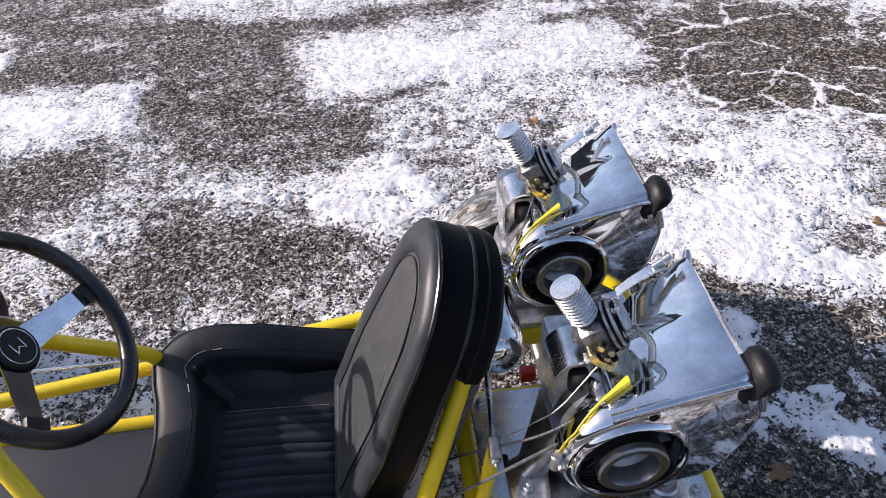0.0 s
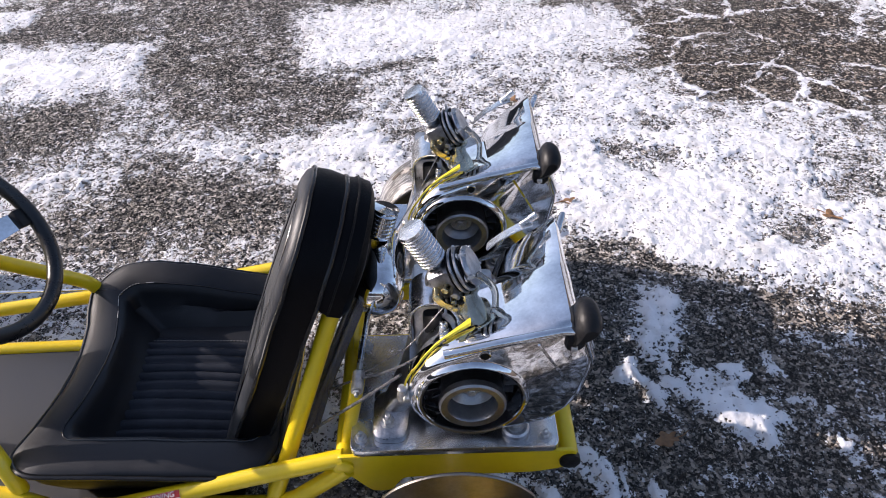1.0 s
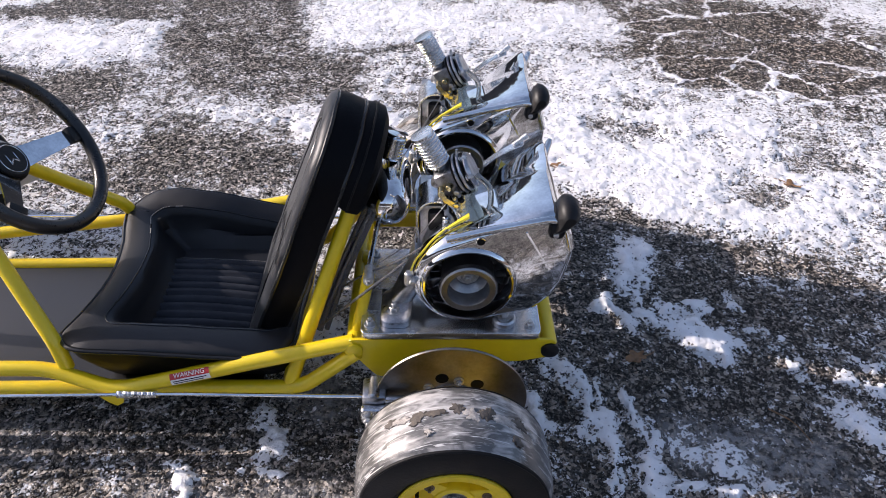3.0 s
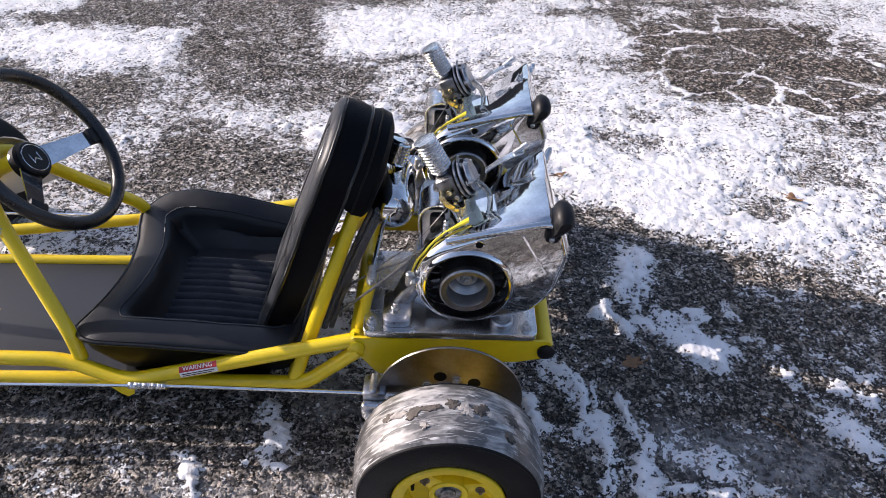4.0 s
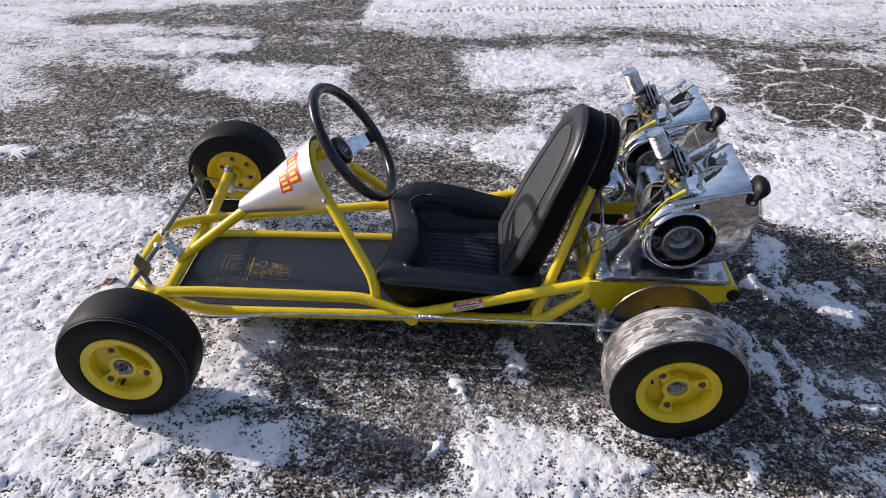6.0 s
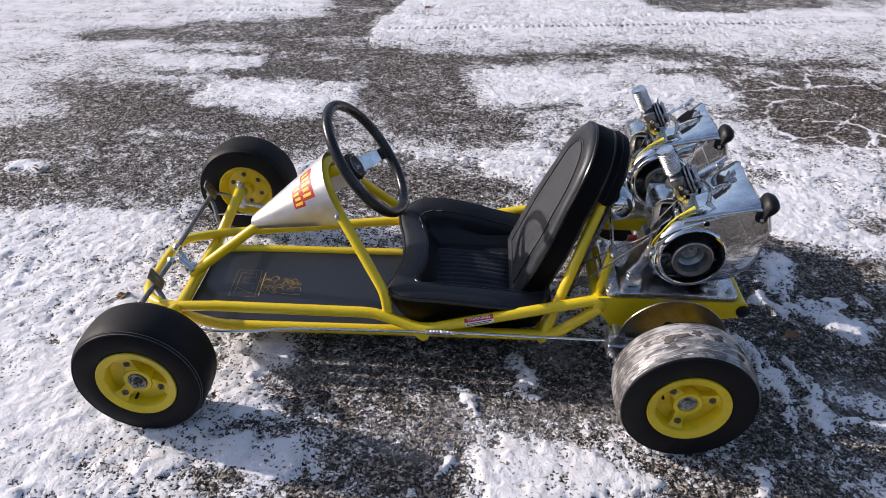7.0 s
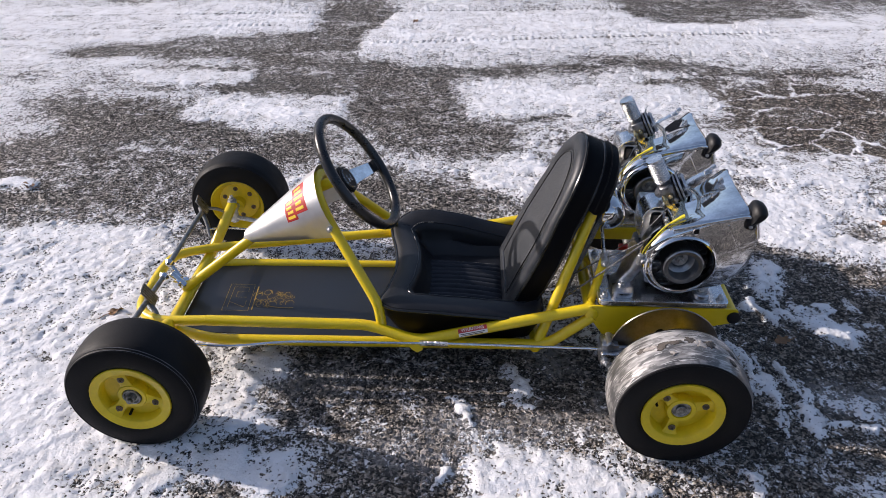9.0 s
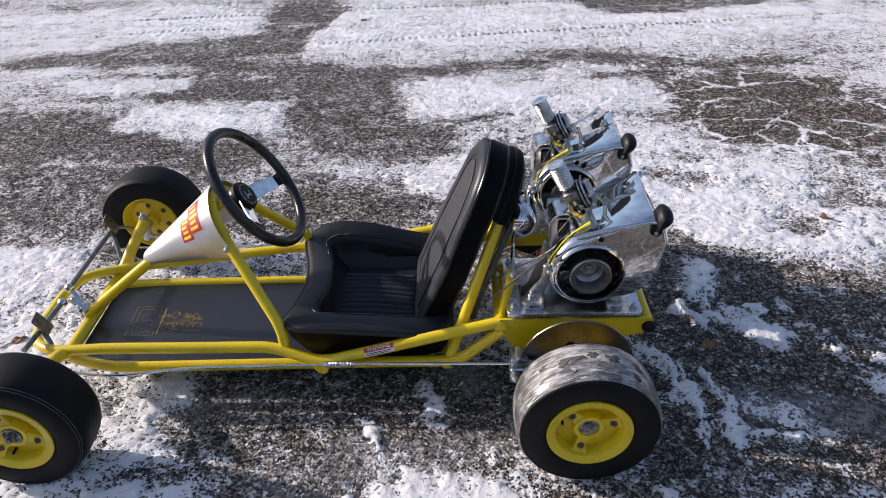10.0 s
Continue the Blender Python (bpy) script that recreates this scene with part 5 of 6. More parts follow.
# ---- engine mount ----
for x in (-0.165, 0.168):
    part("mount_cross_tube", tube([(x, -0.272, 0.205), (x, 0.30, 0.205)], 0.0145, 0.02), YELLOW, kart)
    for y, s in ((-0.272, -1), (0.30, 1)):
        part("tube_plug", moved(lathe([(0.0, -0.006), (0.010, -0.006), (0.0155, -0.003), (0.0155, 0.006)], 20), Matrix.Translation((x, y, 0.205)) @ Matrix.Diagonal((1, -s, 1, 1))), RUBBER_SOFT if x > 0 else YELLOW, kart)
part("mount_plate", block(-0.165, 0.168, 0.080, 0.086, 0.196, 0.2315, 0.001), YELLOW, kart)
for y in (-0.268,):
    gusset = round_corners([(-0.176, 0.228), (-0.170, 0.196), (-0.128, 0.136), (-0.100, 0.136), (-0.080, 0.172), (0.120, 0.176), (0.176, 0.190), (0.178, 0.228)], 0.012)
    part("mount_plate", prism(gusset, y - 0.003, y + 0.003, lambda a, b, c: (a, c, b), 0.001), YELLOW, kart)
part("mount_beam", block(-0.165, 0.168, -0.06, -0.03, 0.198, 0.226, 0.004), YELLOW, kart)
part("mount_beam", block(-0.165, 0.168, 0.285, 0.315, 0.198, 0.226, 0.004), YELLOW, kart)
part("axle_hanger", block(-0.028, 0.028, -0.262, -0.240, 0.120, 0.20, 0.006), ALU, kart)
part("axle_hanger", block(-0.028, 0.028, 0.20, 0.222, 0.120, 0.20, 0.006), ALU, kart)

# brake disc and caliper
DISC_Y = -0.330
disc = part("brake_disc", moved(lathe([(0.036, -0.0025), (0.1265, -0.0025), (0.1275, 0), (0.1265, 0.0025), (0.036, 0.0025)], 72, close=True), Matrix.Translation((0, DISC_Y, AXLE_Z))), STEEL, kart, "plain steel brake disc")
part("disc_carrier", moved(lathe([(0.013, -0.022), (0.030, -0.022), (0.034, -0.012), (0.044, -0.006), (0.044, 0.004), (0.013, 0.010)], 30, close=True), Matrix.Translation((0, DISC_Y, AXLE_Z))), CAST, disc, "cast disc carrier")
for k in range(6):
    w = 2 * math.pi * k / 6 + 0.3
    part("disc_bolt", bolt((0.052 * math.cos(w), DISC_Y - 0.0025, AXLE_Z + 0.052 * math.sin(w)), (0, -1, 0), 0.006, 0.006), ZINC, disc)
    part("disc_hole", rod((0.060 * math.cos(w + 0.5), DISC_Y - 0.0032, AXLE_Z + 0.060 * math.sin(w + 0.5)), (0.060 * math.cos(w + 0.5), DISC_Y + 0.0032, AXLE_Z + 0.060 * math.sin(w + 0.5)), 0.011, 18), BLACK, disc, "dark round hole")
caliper = part("caliper", joined(block(-0.148, -0.108, -0.352, -0.306, 0.118, 0.176, 0.005), rod((-0.128, -0.350, 0.172), (-0.128, -0.306, 0.172), 0.010, 14, 0.003), block(-0.112, -0.070, -0.352, -0.340, 0.148, 0.172, 0.005)), CAST, kart, "bare cast brake caliper")
part("caliper_arm", joined(prism(round_corners([(-0.150, 0.128), (-0.105, 0.128), (-0.075, 0.152), (-0.085, 0.172), (-0.120, 0.160), (-0.150, 0.162)], 0.008), -0.366, -0.354, lambda a, b, c: (a, c, b), 0.001)), ALU, caliper)
for x, z in ((-0.138, 0.140), (-0.110, 0.140), (-0.124, 0.125)):
    part("caliper_bolt", bolt((x, -0.366, z), (0, -1, 0), 0.007, 0.009), ZINC, caliper)


# ---- engines ----
CX, CZ = 0.024, 0.347


def hull(points):
    pts = sorted(set(points))

    def half(seq):
        out = []
        for p in seq:
            while len(out) > 1 and (out[-1][0] - out[-2][0]) * (p[1] - out[-2][1]) - (out[-1][1] - out[-2][1]) * (p[0] - out[-2][0]) <= 0:
                out.pop()
            out.append(p)
        return out[:-1]
    return half(pts) + half(pts[::-1])


def shroud_radius():
    """Radius of the teardrop round the flywheel's centre, for 96 directions."""
    pts = [(CX + 0.089 * math.cos(2 * math.pi * k / 60), CZ + 0.089 * math.sin(2 * math.pi * k / 60)) for k in range(60)]
    pts += [(0.140, 0.4875), (0.150, 0.487), (0.158, 0.480), (0.184, 0.425), (0.185, 0.405), (0.176, 0.350), (0.160, 0.318), (0.135, 0.288)]
    h = hull(pts)
    out = []
    for k in range(96):
        w = 2 * math.pi * k / 96
        dx, dz = math.cos(w), math.sin(w)
        best = 0
        for (x1, z1), (x2, z2) in zip(h, h[1:] + h[:1]):
            ex, ez = x2 - x1, z2 - z1
            det = dx * -ez + ex * dz
            if abs(det) < 1e-9:
                continue
            t = ((x1 - CX) * -ez + ex * (z1 - CZ)) / det
            s = (dx * (z1 - CZ) - dz * (x1 - CX)) / det
            if t > 0 and -1e-6 <= s <= 1 + 1e-6:
                best = max(best, t)
        out.append(best)
    return out


TEAR = shroud_radius()


def tear_ring(inset, y, squeeze=1.0):
    out = []
    for k, r in enumerate(TEAR):
        w = 2 * math.pi * k / 96
        x, z = CX + (r - inset) * math.cos(w), CZ + (r - inset) * math.sin(w)
        out.append((0.160 - (0.160 - x) * squeeze, y, z))
    return out


def circle_ring(r, y):
    return [(CX + r * math.cos(2 * math.pi * k / 96), y, CZ + r * math.sin(2 * math.pi * k / 96)) for k in range(96)]


def flat_strip(points, half, thick, side):
    """A bent strip through the points, half wide along side."""
    pts = [Vector(p) for p in points]
    side = Vector(side).normalized()
    rings = []
    for i, p in enumerate(pts):
        t = (pts[min(i + 1, len(pts) - 1)] - pts[max(i - 1, 0)]).normalized()
        up = t.cross(side).normalized() * thick / 2
        rings.append([p + side * half + up, p - side * half + up, p - side * half - up, p + side * half - up])
    return loft(rings)


def build_engine(dy, label):
    M = Matrix.Translation((0, dy, 0))

    def bit(name, geo, material, parent, lab="", smooth=38):
        return part(name, moved(geo, M), material, parent, lab, smooth)

    # crankcase: a turned body on two cast feet
    case = moved(lathe([(0.0, -0.205), (0.070, -0.205), (0.076, -0.200), (0.076, -0.165), (0.062, -0.155), (0.062, -0.085), (0.045, -0.070), (0.0, -0.070)], 40), Matrix.Translation((CX, 0, CZ)))
    engine = bit("engine", joined(case, block(-0.045, 0.105, -0.225, -0.085, 0.262, 0.330, 0.012)), CAST, kart, label)
    # chrome cooling shroud with the round opening of the fan
    shroud = loft([circle_ring(0.0665, -0.238), circle_ring(0.0665, -0.264), circle_ring(0.0685, -0.2685), circle_ring(0.0715, -0.2695), circle_ring(0.0745, -0.2675), circle_ring(0.0765, -0.263),
                   circle_ring(0.0785, -0.2625), tear_ring(0.0135, -0.2625), tear_ring(0.0080, -0.2613), tear_ring(0.0036, -0.2575), tear_ring(0.0010, -0.2515), tear_ring(0.0, -0.2450), tear_ring(0.0, -0.226),
                   tear_ring(0.0012, -0.212, 0.91), tear_ring(0.0015, -0.150, 0.89), tear_ring(0.003, -0.138, 0.70), tear_ring(0.003, -0.110, 0.56), tear_ring(0.003, -0.065, 0.46), tear_ring(0.006, -0.046, 0.44), tear_ring(0.016, -0.040, 0.42)], False, True)
    bit("cooling_shroud", shroud, CHROME, engine, "polished chrome cooling shroud")
    bit("shroud_rib", flat_strip([(0.108, -0.2635, 0.452), (0.150, -0.2630, 0.378)], 0.0016, 0.002, (0.8, 0, 0.45)), CHROME, engine)
    bit("shroud_bead", tube([(-0.012, -0.264, 0.4395), (0.06, -0.264, 0.459), (0.145, -0.262, 0.477), (0.166, -0.26, 0.462), (0.178, -0.258, 0.42)], 0.0062, 0.02, 10), CHROME, engine)
    for x, z in ((0.040, 0.434),):
        bit("shroud_hole", joined(rod((x, -0.262, z), (x, -0.2640, z), 0.0062, 18)), BLACK, engine, "dark round hole")
        bit("hole_ring", moved(lathe([(0.0062, -0.0008), (0.0078, -0.0012), (0.0084, 0.0006), (0.0062, 0.0006)], 20, close=True), Matrix.Translation((x, -0.2636, z))), CHROME, engine)
    # fan and starter cup in the opening
    bit("fan_wheel", moved(lathe([(0.0, -0.222), (0.063, -0.222), (0.064, -0.215), (0.0, -0.213)], 40), Matrix.Translation((CX, 0, CZ))), FAN, engine, "dark finned fan wheel")
    for k in range(22):
        w = 2 * math.pi * k / 22
        bit("fan_blade", moved(box((0.017, 0.022, 0.0018), 0), Matrix.Translation((CX, -0.228, CZ)) @ Matrix.Rotation(w, 4, "Y") @ Matrix.Translation((0.054, 0, 0)) @ Matrix.Rotation(0.5, 4, "X")), FAN, engine, "", 0)
    bit("starter_cup", moved(lathe([(0.036, -0.222), (0.042, -0.226), (0.0430, -0.263), (0.0460, -0.267), (0.0455, -0.2755), (0.0425, -0.278), (0.034, -0.2765), (0.0320, -0.272), (0.0315, -0.250), (0.020, -0.242), (0.018, -0.238), (0.018, -0.222)], 56, close=True), Matrix.Translation((CX, 0, CZ))), CUP, engine, "machined starter cup")
    bit("crank_nut", joined(rod((CX, -0.238, CZ), (CX, -0.250, CZ), 0.011, 6, 0.001), rod((CX, -0.250, CZ), (CX, -0.256, CZ), 0.006, 12, 0.001), rod((CX, -0.225, CZ), (CX, -0.2405, CZ), 0.0185, 24)), ZINC, engine)
    # black rubber spark plug cap at the top rear corner
    cap_rings = []
    for t, rx, rz in ((0, 0.010, 0.016), (0.12, 0.0165, 0.027), (0.35, 0.0190, 0.033), (0.65, 0.0185, 0.033), (0.88, 0.0150, 0.027), (1.0, 0.008, 0.015)):
        y = -0.276 + t * 0.060
        cap_rings.append([(0.158 + 0.98 * rx * math.cos(w) + 0.008 * math.cos(w) ** 2 + 0.007 * math.sin(w), y, 0.474 + 0.80 * rz * math.sin(w) + 0.004 * math.cos(w)) for w in [2 * math.pi * k / 20 for k in range(20)]])
    bit("plug_cap", joined(loft(cap_rings), block(0.140, 0.160, -0.271, -0.250, 0.444, 0.470, 0.007), moved(box((0.022, 0.030, 0.040), 0.009), Matrix.Translation((0.160, -0.252, 0.458)) @ Matrix.Rotation(0.45, 4, "Y"))), RUBBER_SOFT, engine, "black rubber spark plug cap")
    bit("cap_rivet", rod((0.151, -0.268, 0.455), (0.150, -0.276, 0.454), 0.0042, 12, 0.001), ZINC, engine)
    # outlet stubs at the far top edge
    for k in (2,):
        bit("cylinder_stud", joined(rod((0.118 + 0.022 * k, -0.040, 0.462 - 0.006 * k), (0.128 + 0.022 * k, -0.012, 0.472 - 0.008 * k), 0.0062, 14, 0.001), rod((0.126 + 0.022 * k, -0.018, 0.470 - 0.008 * k), (0.130 + 0.022 * k, -0.006, 0.473 - 0.008 * k), 0.0048, 12)), CHROME_DULL, engine)
    bit("bracket_fin", flat_strip([(0.056, -0.058, 0.440), (0.076, -0.055, 0.456), (0.100, -0.052, 0.470), (0.122, -0.050, 0.478)], 0.008, 0.0025, (0.1, 1, 0)), ALU, engine, "flat bright metal bracket", 25)
    bit("bracket_bolt", joined(rod((0.104, -0.050, 0.474), (0.122, -0.050, 0.488), 0.0042, 12, 0.001), rod((0.118, -0.050, 0.485), (0.128, -0.050, 0.493), 0.0062, 12, 0.001)), CHROME_DULL, engine)
    # intake: bent sheet arch, carburettor, elbow and ribbed air cleaner
    ax, az = -0.026, 0.417
    turn = [math.pi * (1.0 - k / 16 * 0.92) for k in range(17)]
    arch_pts = [(ax - 0.034, 0.365)] + [(ax + 0.034 * math.cos(w), az + 0.034 * math.sin(w)) for w in turn]
    inner_pts = [(ax - 0.0312, 0.365)] + [(ax + 0.0312 * math.cos(w), az + 0.0312 * math.sin(w)) for w in turn]
    bit("intake_arch", prism(arch_pts + inner_pts[::-1], -0.183, -0.118, lambda a, b, c: (a, c, b), 0.0005), ALU, engine, "thin curved sheet cover", 30)
    bit("intake_block", joined(block(-0.055, -0.004, -0.174, -0.080, 0.352, 0.436, 0.008), block(-0.020, 0.062, -0.150, -0.085, 0.375, 0.425, 0.008)), CAST, engine, "cast block under the arch")
    bit("reed_box", block(-0.040, -0.014, -0.186, -0.160, 0.392, 0.430, 0.006), RUBBER_SOFT, engine, "black rubber block")
    bit("deck_clip", joined(block(-0.018, -0.006, -0.222, -0.196, 0.420, 0.431, 0.002), rod((-0.012, -0.205, 0.430), (-0.012, -0.205, 0.437), 0.004, 10, 0.001)), CHROME_DULL, engine)
    elbow = lathe([(0.0, 0.0), (0.030, 0.0), (0.031, 0.004), (0.0245, 0.007), (0.0225, 0.016), (0.0195, 0.034), (0.0185, 0.046), (0.0235, 0.049), (0.0235, 0.054), (0.018, 0.056), (0.018, 0.068), (0.0, 0.068)], 32)
    bit("intake_elbow", moved(elbow, along((0.021, -0.168, 0.408), (0.015, -0.161, 0.462))), PALE_BRASS, engine, "yellowish metal intake elbow")
    d = Vector((0.87, -0.06, 0.48)).normalized()
    c0 = Vector((0.006, -0.160, 0.487))
    side, up = Vector((0, 1, 0)), d.cross(Vector((0, 1, 0))).normalized()
    face = Matrix((d, side, up)).transposed().to_4x4()
    bit("carburettor", joined(
        moved(box((0.034, 0.046, 0.046), 0.006), Matrix.Translation(c0 - d * 0.016) @ face),
        moved(box((0.022, 0.034, 0.030), 0.004), Matrix.Translation(c0 - d * 0.010 - Vector((0, 0, 0.028))) @ face),
        rod(c0 - d * 0.026, c0 - d * 0.040 + Vector((0, 0, 0.014)), 0.0165, 20, 0.003)), CARB, engine, "dark cast grey carburettor")
    for depth, thick, r, mt in ((0.000, 0.0030, 0.0310, BLACK), (0.0035, 0.0045, 0.0325, CARB), (0.0085, 0.0022, 0.0315, BLACK), (0.0110, 0.0050, 0.0320, CAST), (0.0162, 0.0016, 0.0300, BLACK), (0.0180, 0.0100, 0.0280, CAST)):
        p = c0 + d * depth
        bit("carburettor_plate", rod(p, p + d * thick, r, 30, 0.0010 if thick < 0.009 else 0.004), mt, engine)
    for k in range(5):
        w = 2 * math.pi * k / 5 + 0.5
        p = c0 + d * 0.0165 + (side * math.cos(w) + up * math.sin(w)) * 0.0255
        bit("carburettor_screw", bolt(p, d, 0.0036, 0.011), ZINC, engine)
    bit("cover_stud", rod(c0 + d * 0.012 + up * 0.030, c0 + d * 0.020 + up * 0.042, 0.0018, 8), ZINC, engine)
    rng = random.Random(7)
    for k in range(9):
        p = Vector((-0.016 + 0.030 * rng.random(), -0.184, 0.448 + 0.040 * rng.random()))
        q = p + Vector((rng.uniform(-0.008, 0.008), -rng.uniform(0.006, 0.014), rng.uniform(-0.008, 0.004)))
        bit("adjuster", rod(p + Vector((0, 0.008, 0)), q, rng.uniform(0.0025, 0.0052), 10, 0.0008), (BLACK, ZINC, BRASS, CARB)[k % 4], engine)
    bit("throttle_lever", joined(flat_strip([(-0.022, -0.196, 0.476), (-0.012, -0.196, 0.462), (0.004, -0.194, 0.450)], 0.0045, 0.0022, (0.6, 0, 0.8)), rod((-0.020, -0.199, 0.474), (-0.020, -0.180, 0.474), 0.0055, 12, 0.001), rod((0.004, -0.198, 0.452), (0.004, -0.180, 0.452), 0.0045, 10, 0.001)), BRASS, engine, "brass throttle lever")
    a, b = Vector((-0.020, -0.156, 0.500)), Vector((-0.051, -0.154, 0.5565))
    prof = [(0.0135, 0.0)]
    ln = (b - a).length
    for k in range(9):
        y = 0.007 + k * (ln - 0.010) / 9
        prof += [(0.0180, y), (0.0193, y + 0.0010), (0.0193, y + 0.0028), (0.0174, y + 0.0040)]
    prof += [(0.0188, ln - 0.004), (0.0184, ln), (0.004, ln + 0.0008), (0.0, ln + 0.0008)]
    bit("air_cleaner", moved(lathe(prof, 36), along(a, b)), ALU, engine, "ribbed aluminium air cleaner", 25)
    # hoses and throttle wire
    loop = [(0.008, -0.202, 0.430), (0.036, -0.207, 0.428), (0.058, -0.198, 0.446), (0.058, -0.184, 0.480), (0.034, -0.178, 0.498)]
    bit("vent_hose", tube(loop, 0.0048, 0.04, 10), HOSE, engine, "clear plastic hose")
    # yellow hose; the tapering strip stands in for yellow reflected along the edge
    edge = []
    for k in range(24, 47):
        w = 2 * math.pi * k / 96
        f = (k - 24) / 22
        edge.append((CX + (TEAR[k] + 0.0022) * math.cos(w), -0.212 - 0.040 * min(1, f * 1.6), CZ + (TEAR[k] + 0.0022) * math.sin(w)))
    strip = []
    for i, p in enumerate(edge):
        f = i / 22
        half = 0.0068 * (1 - f) ** 3.2 + 0.0008
        w = math.atan2(p[2] - CZ, p[0] - CX)
        n = Vector((math.cos(w), 0, math.sin(w)))
        strip.append([Vector(p) + Vector((0, half, 0)), Vector(p) + n * 0.0028 + Vector((0, half * 0.6, 0)), Vector(p) + n * 0.0028 - Vector((0, half * 0.6, 0)), Vector(p) - Vector((0, half, 0))])
    bit("hose_and_reflection", loft(strip), FUEL_HOSE, engine, "flat yellow hose, its thin end a modelled reflection")
    bit("hose_fitting", joined(rod((-0.070, -0.255, 0.366), (-0.071, -0.255, 0.340), 0.007, 12, 0.002), rod((-0.064, -0.268, 0.352), (-0.064, -0.240, 0.352), 0.0055, 6, 0.001)), ZINC, engine)
    # feet bolted to the plate
    rings_ = []
    for x0, x1, y0, y1, z in ((-0.119, -0.068, -0.262, -0.180, 0.247), (-0.119, -0.068, -0.262, -0.180, 0.259), (-0.116, -0.068, -0.258, -0.180, 0.262), (-0.104, -0.064, -0.222, -0.178, 0.266), (-0.078, -0.048, -0.218, -0.140, 0.296), (-0.062, -0.030, -0.215, -0.120, 0.345)):
        rings_.append([Vector((p.x, p.y, z)) for p in round_corners([(x0, y0), (x1, y0), (x1, y1), (x0, y1)], 0.018, 4)])
    bit("front_foot", loft(rings_), CAST, engine, "cast mounting foot")
    bit("rear_foot", joined(rod((0.088, -0.248, 0.247), (0.088, -0.248, 0.262), 0.020, 24, 0.003), block(0.070, 0.106, -0.245, -0.120, 0.247, 0.285, 0.006)), CAST, engine, "cast mounting foot")
    plate_outline = round_corners([(-0.152, -0.274), (0.150, -0.274), (0.150, -0.052), (-0.152, -0.052)], 0.014)
    plate = bit("engine_plate", prism(plate_outline, 0.2325, 0.2465, lambda a, b, c: (a, b, c), 0.0012), ALU, kart, "thick brushed aluminium engine plate")
    for x, y, z, r in ((-0.137, -0.252, 0.2465, 0.0065), (0.131, -0.258, 0.2465, 0.0065), (-0.096, -0.236, 0.262, 0.0085), (0.088, -0.248, 0.262, 0.0085), (-0.137, -0.075, 0.2465, 0.0065)):
        bit("plate_bolt", bolt((x, y, z), (0, 0, 1), r, 0.010), ZINC, plate, "zinc bolt and washer")
    bit("plate_slot", prism(round_corners([(-0.120, -0.205), (-0.112, -0.205), (-0.112, -0.165), (-0.120, -0.165)], 0.004), 0.2462, 0.2468, lambda a, b, c: (a, b, c), 0.0001), BLACK, plate, "dark slot")
    return engine


build_engine(0.0, "chrome two-stroke engine on an aluminium plate")
build_engine(0.357, "chrome two-stroke engine on an aluminium plate")

# ---- throttle linkage, tank and hoses behind the seat ----
part("linkage_post", tube([(-0.165, -0.235, 0.205), (-0.150, -0.215, 0.262), (-0.138, -0.200, 0.315)], 0.0105, 0.03, 14), YELLOW, kart)
part("linkage_pivot", joined(rod((-0.139, -0.216, 0.312), (-0.137, -0.186, 0.318), 0.009, 16, 0.002), bolt((-0.139, -0.216, 0.312), (0, -1, 0), 0.006, 0.006)), ZINC, kart)
part("linkage_rod", tube([(-0.138, -0.195, 0.318), (-0.125, -0.04, 0.335), (-0.105, 0.06, 0.365)], 0.0045, 0.02, 10), CHROME_DULL, kart)
part("linkage_lever", flat_strip([(-0.150, -0.060, 0.300), (-0.128, -0.052, 0.345)], 0.008, 0.004, (0, 1, 0)), ZINC, kart)
part("throttle_wire", tube([(-0.118, 0.02, 0.350), (-0.05, 0.10, 0.420), (-0.012, 0.166, 0.455)], 0.0009, 0.02, 6), CARB, kart)
part("throttle_wire", tube([(-0.130, -0.195, 0.325), (-0.06, -0.21, 0.395), (-0.012, -0.196, 0.455)], 0.0009, 0.02, 6), CARB, kart)
tank = part("fuel_tank", moved(lathe([(0.0, -0.086), (0.010, -0.0855), (0.020, -0.083), (0.030, -0.077), (0.037, -0.068), (0.041, -0.055), (0.042, -0.03), (0.042, 0.05), (0.037, 0.068), (0.020, 0.083), (0.0, 0.086)], 40), Matrix.Translation((-0.112, YC + 0.03, 0.360))), CHROME, kart, "small chrome fuel tank")
neck = [(0.0, 0.0), (0.020, 0.0)]
for k in range(6):
    neck += [(0.022, 0.004 + 0.007 * k), (0.022, 0.007 + 0.007 * k), (0.019, 0.009 + 0.007 * k)]
part("filler_cap", moved(lathe(neck + [(0.022, 0.050), (0.0, 0.052)], 30), along((-0.112, 0.02, 0.405), (-0.094, 0.03, 0.458))), CHROME, tank, "ribbed chrome filler cap")
for k, (dx, dy, mt) in enumerate(((0, 0, SMOKE_HOSE), (0.010, 0.012, SMOKE_HOSE), (-0.006, 0.020, SMOKE_HOSE))):
    part("hose", tube([(-0.120 + dx, -0.060 + dy, 0.395), (-0.150 + dx, -0.110 + dy, 0.350), (-0.205 + dx, -0.160 + dy, 0.240), (-0.235 + dx, -0.185 + dy, 0.165 - 0.01 * k)], 0.0050, 0.08, 10), mt, kart, "plastic hose")
part("fuel_line", tube([(-0.071, -0.256, 0.392), (-0.120, -0.240, 0.330), (-0.170, -0.225, 0.270), (-0.230, -0.200, 0.190)], 0.0024, 0.06, 10), SMOKE_HOSE, kart, "clear fuel line")
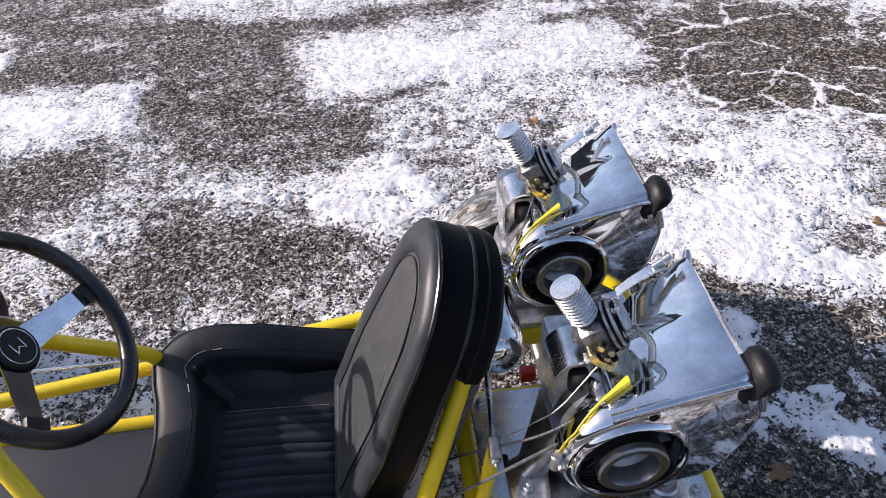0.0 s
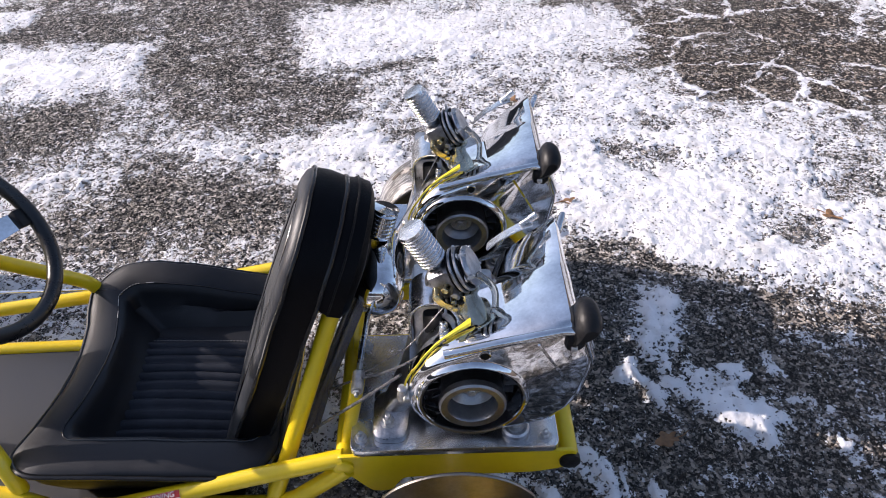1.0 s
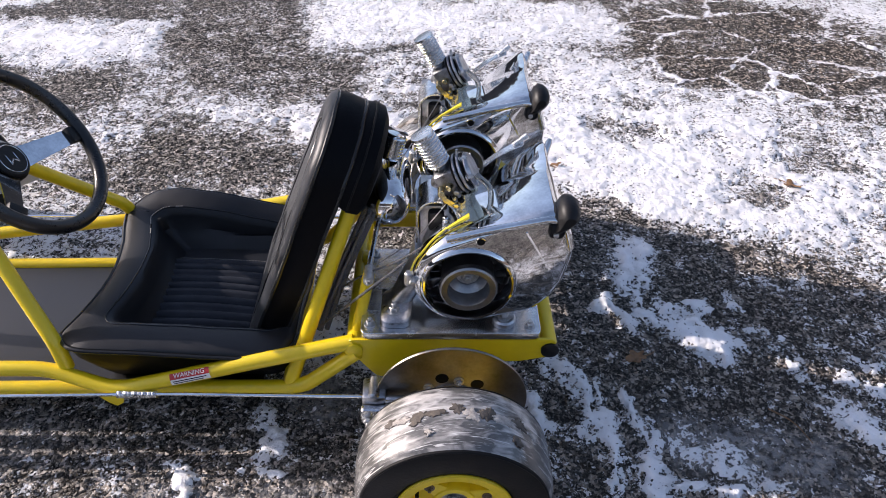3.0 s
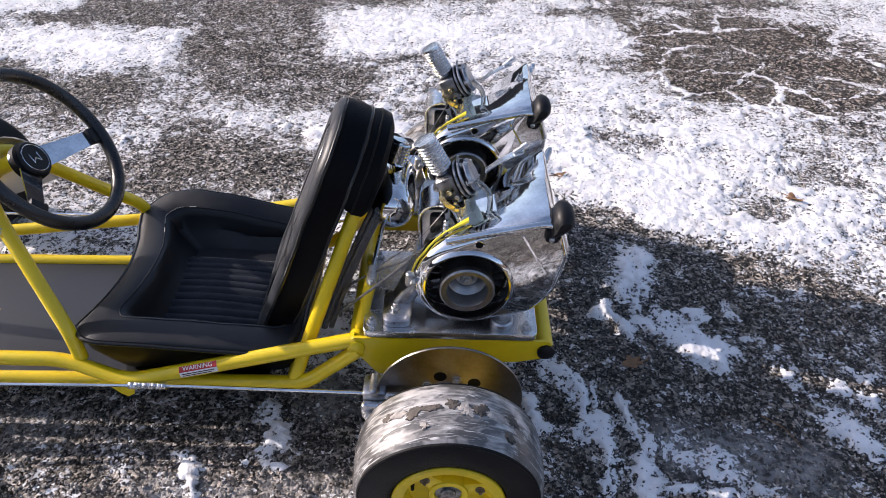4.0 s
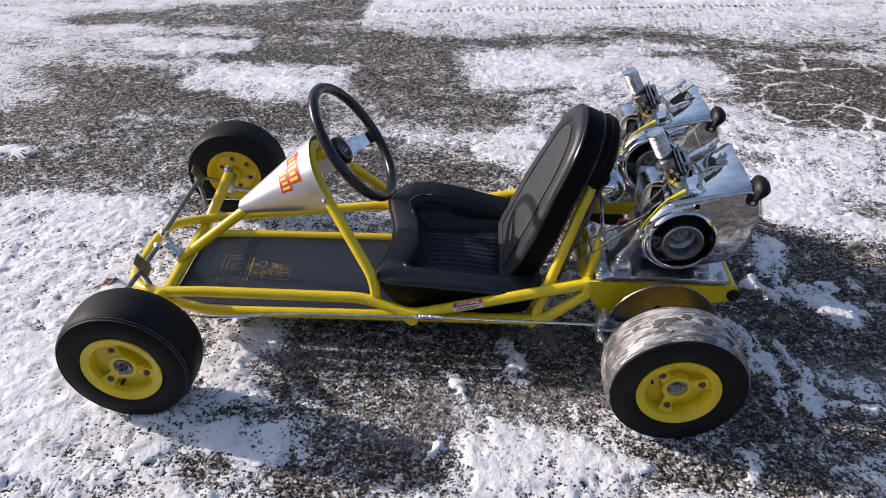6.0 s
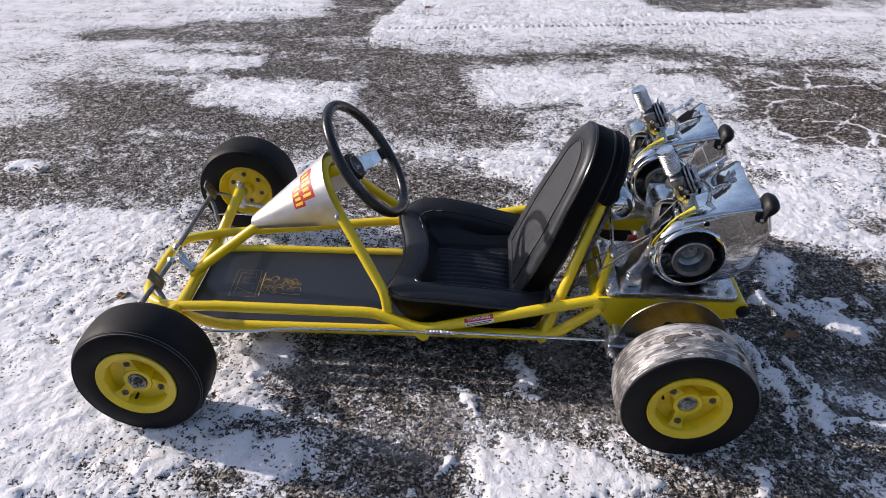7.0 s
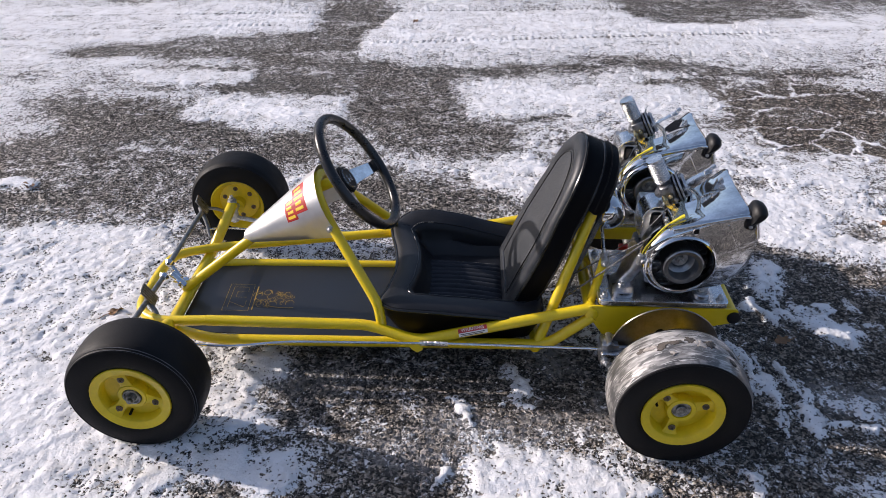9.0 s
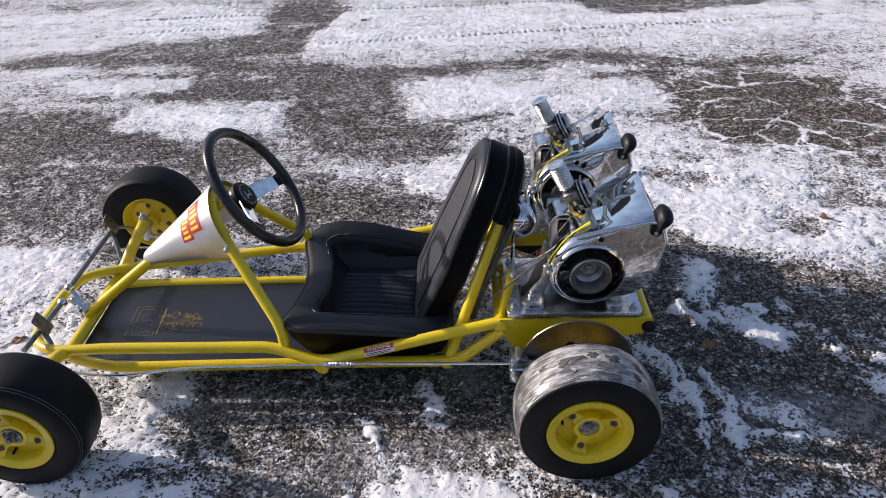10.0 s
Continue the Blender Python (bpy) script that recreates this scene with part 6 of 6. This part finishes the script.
part("fuel_line", tube([(-0.010, -0.235, 0.435), (-0.080, -0.225, 0.365), (-0.145, -0.195, 0.310), (-0.200, -0.160, 0.240)], 0.0018, 0.06, 10), SMOKE_HOSE, kart, "clear fuel line")


part("tie_down_tag", block(-0.060, -0.034, -0.010, 0.008, 0.205, 0.230, 0.004), RED, kart, "small red plastic tag")


# ---- dry leaves lying on the ground ----
def build_leaf(x, y, size, turn, lobes, label):
    outline = []
    n = 44
    for k in range(n):
        w = 2 * math.pi * k / n
        r = size * (0.50 + 0.34 * abs(math.cos(lobes * w / 2)) ** 1.5 + 0.16 * math.cos(w))
        outline.append((r * math.cos(w), 0.62 * r * math.sin(w)))
    verts = [Vector((0, 0, 0.006))]
    for ring in (0.5, 1.0):
        for a, b in outline:
            verts.append(Vector((a * ring, b * ring, 0.005 + 0.012 * ring * ring * noise.noise((a * 60, b * 60, turn)) + 0.004 * ring)))
    faces = [(0, 1 + k, 1 + (k + 1) % n) for k in range(n)]
    faces += [(1 + k, 1 + n + k, 1 + n + (k + 1) % n, 1 + (k + 1) % n) for k in range(n)]
    under = [v - Vector((0, 0, 0.0007)) for v in verts]
    m = len(verts)
    faces += [tuple(m + i for i in f[::-1]) for f in faces]
    faces += [(1 + n + k, 1 + n + (k + 1) % n, m + 1 + n + (k + 1) % n, m + 1 + n + k) for k in range(n)]
    geo = moved((verts + under, faces), pose(0, 0, 0, 0, 0, turn))
    stem = moved(tube([(-size * 0.2, 0, 0.006), (-size * 0.9, 0.003, 0.005), (-size * 1.5, -0.004, 0.004)], 0.0011, 0.01, 6), pose(0, 0, 0, 0, 0, turn))
    leaf = new("dry_leaf")
    leaf.location = (x, y, 0)
    tagged(leaf, label, "leaf", "fallen leaves")
    for nm, g in (("blade", geo), ("stem", stem)):
        ob = new(nm, mesh_of(nm, g[0], g[1], LEAF))
        ob.parent = leaf
    return leaf


build_leaf(0.392, -0.108, 0.030, 200, 5, "brown curled oak leaf on bare asphalt")
build_leaf(-1.45, -0.062, 0.028, 40, 3, "reddish brown leaf half buried in snow")
build_leaf(0.22, 1.13, 0.034, 120, 5, "dry brown leaf lying on thin snow")
build_leaf(-0.80, 2.86, 0.034, 70, 5, "small dry leaf far across the snow")
build_leaf(-2.067, 0.663, 0.034, 160, 3, "flattened brown leaf on frosted gravel")
build_leaf(0.95, 0.52, 0.030, 310, 3, "orange brown leaf on thin snow")
build_leaf(0.31, 0.61, 0.026, 15, 5, "brown leaf scrap on snow")
twig = part("twig", tube([(0.616, -0.239, 0.004), (0.653, -0.271, 0.007), (0.670, -0.319, 0.005)], 0.0016, 0.03, 6, radius_end=0.0008), LEAF, None)
tagged(twig, "thin dry twig lying on dark asphalt", "twig")
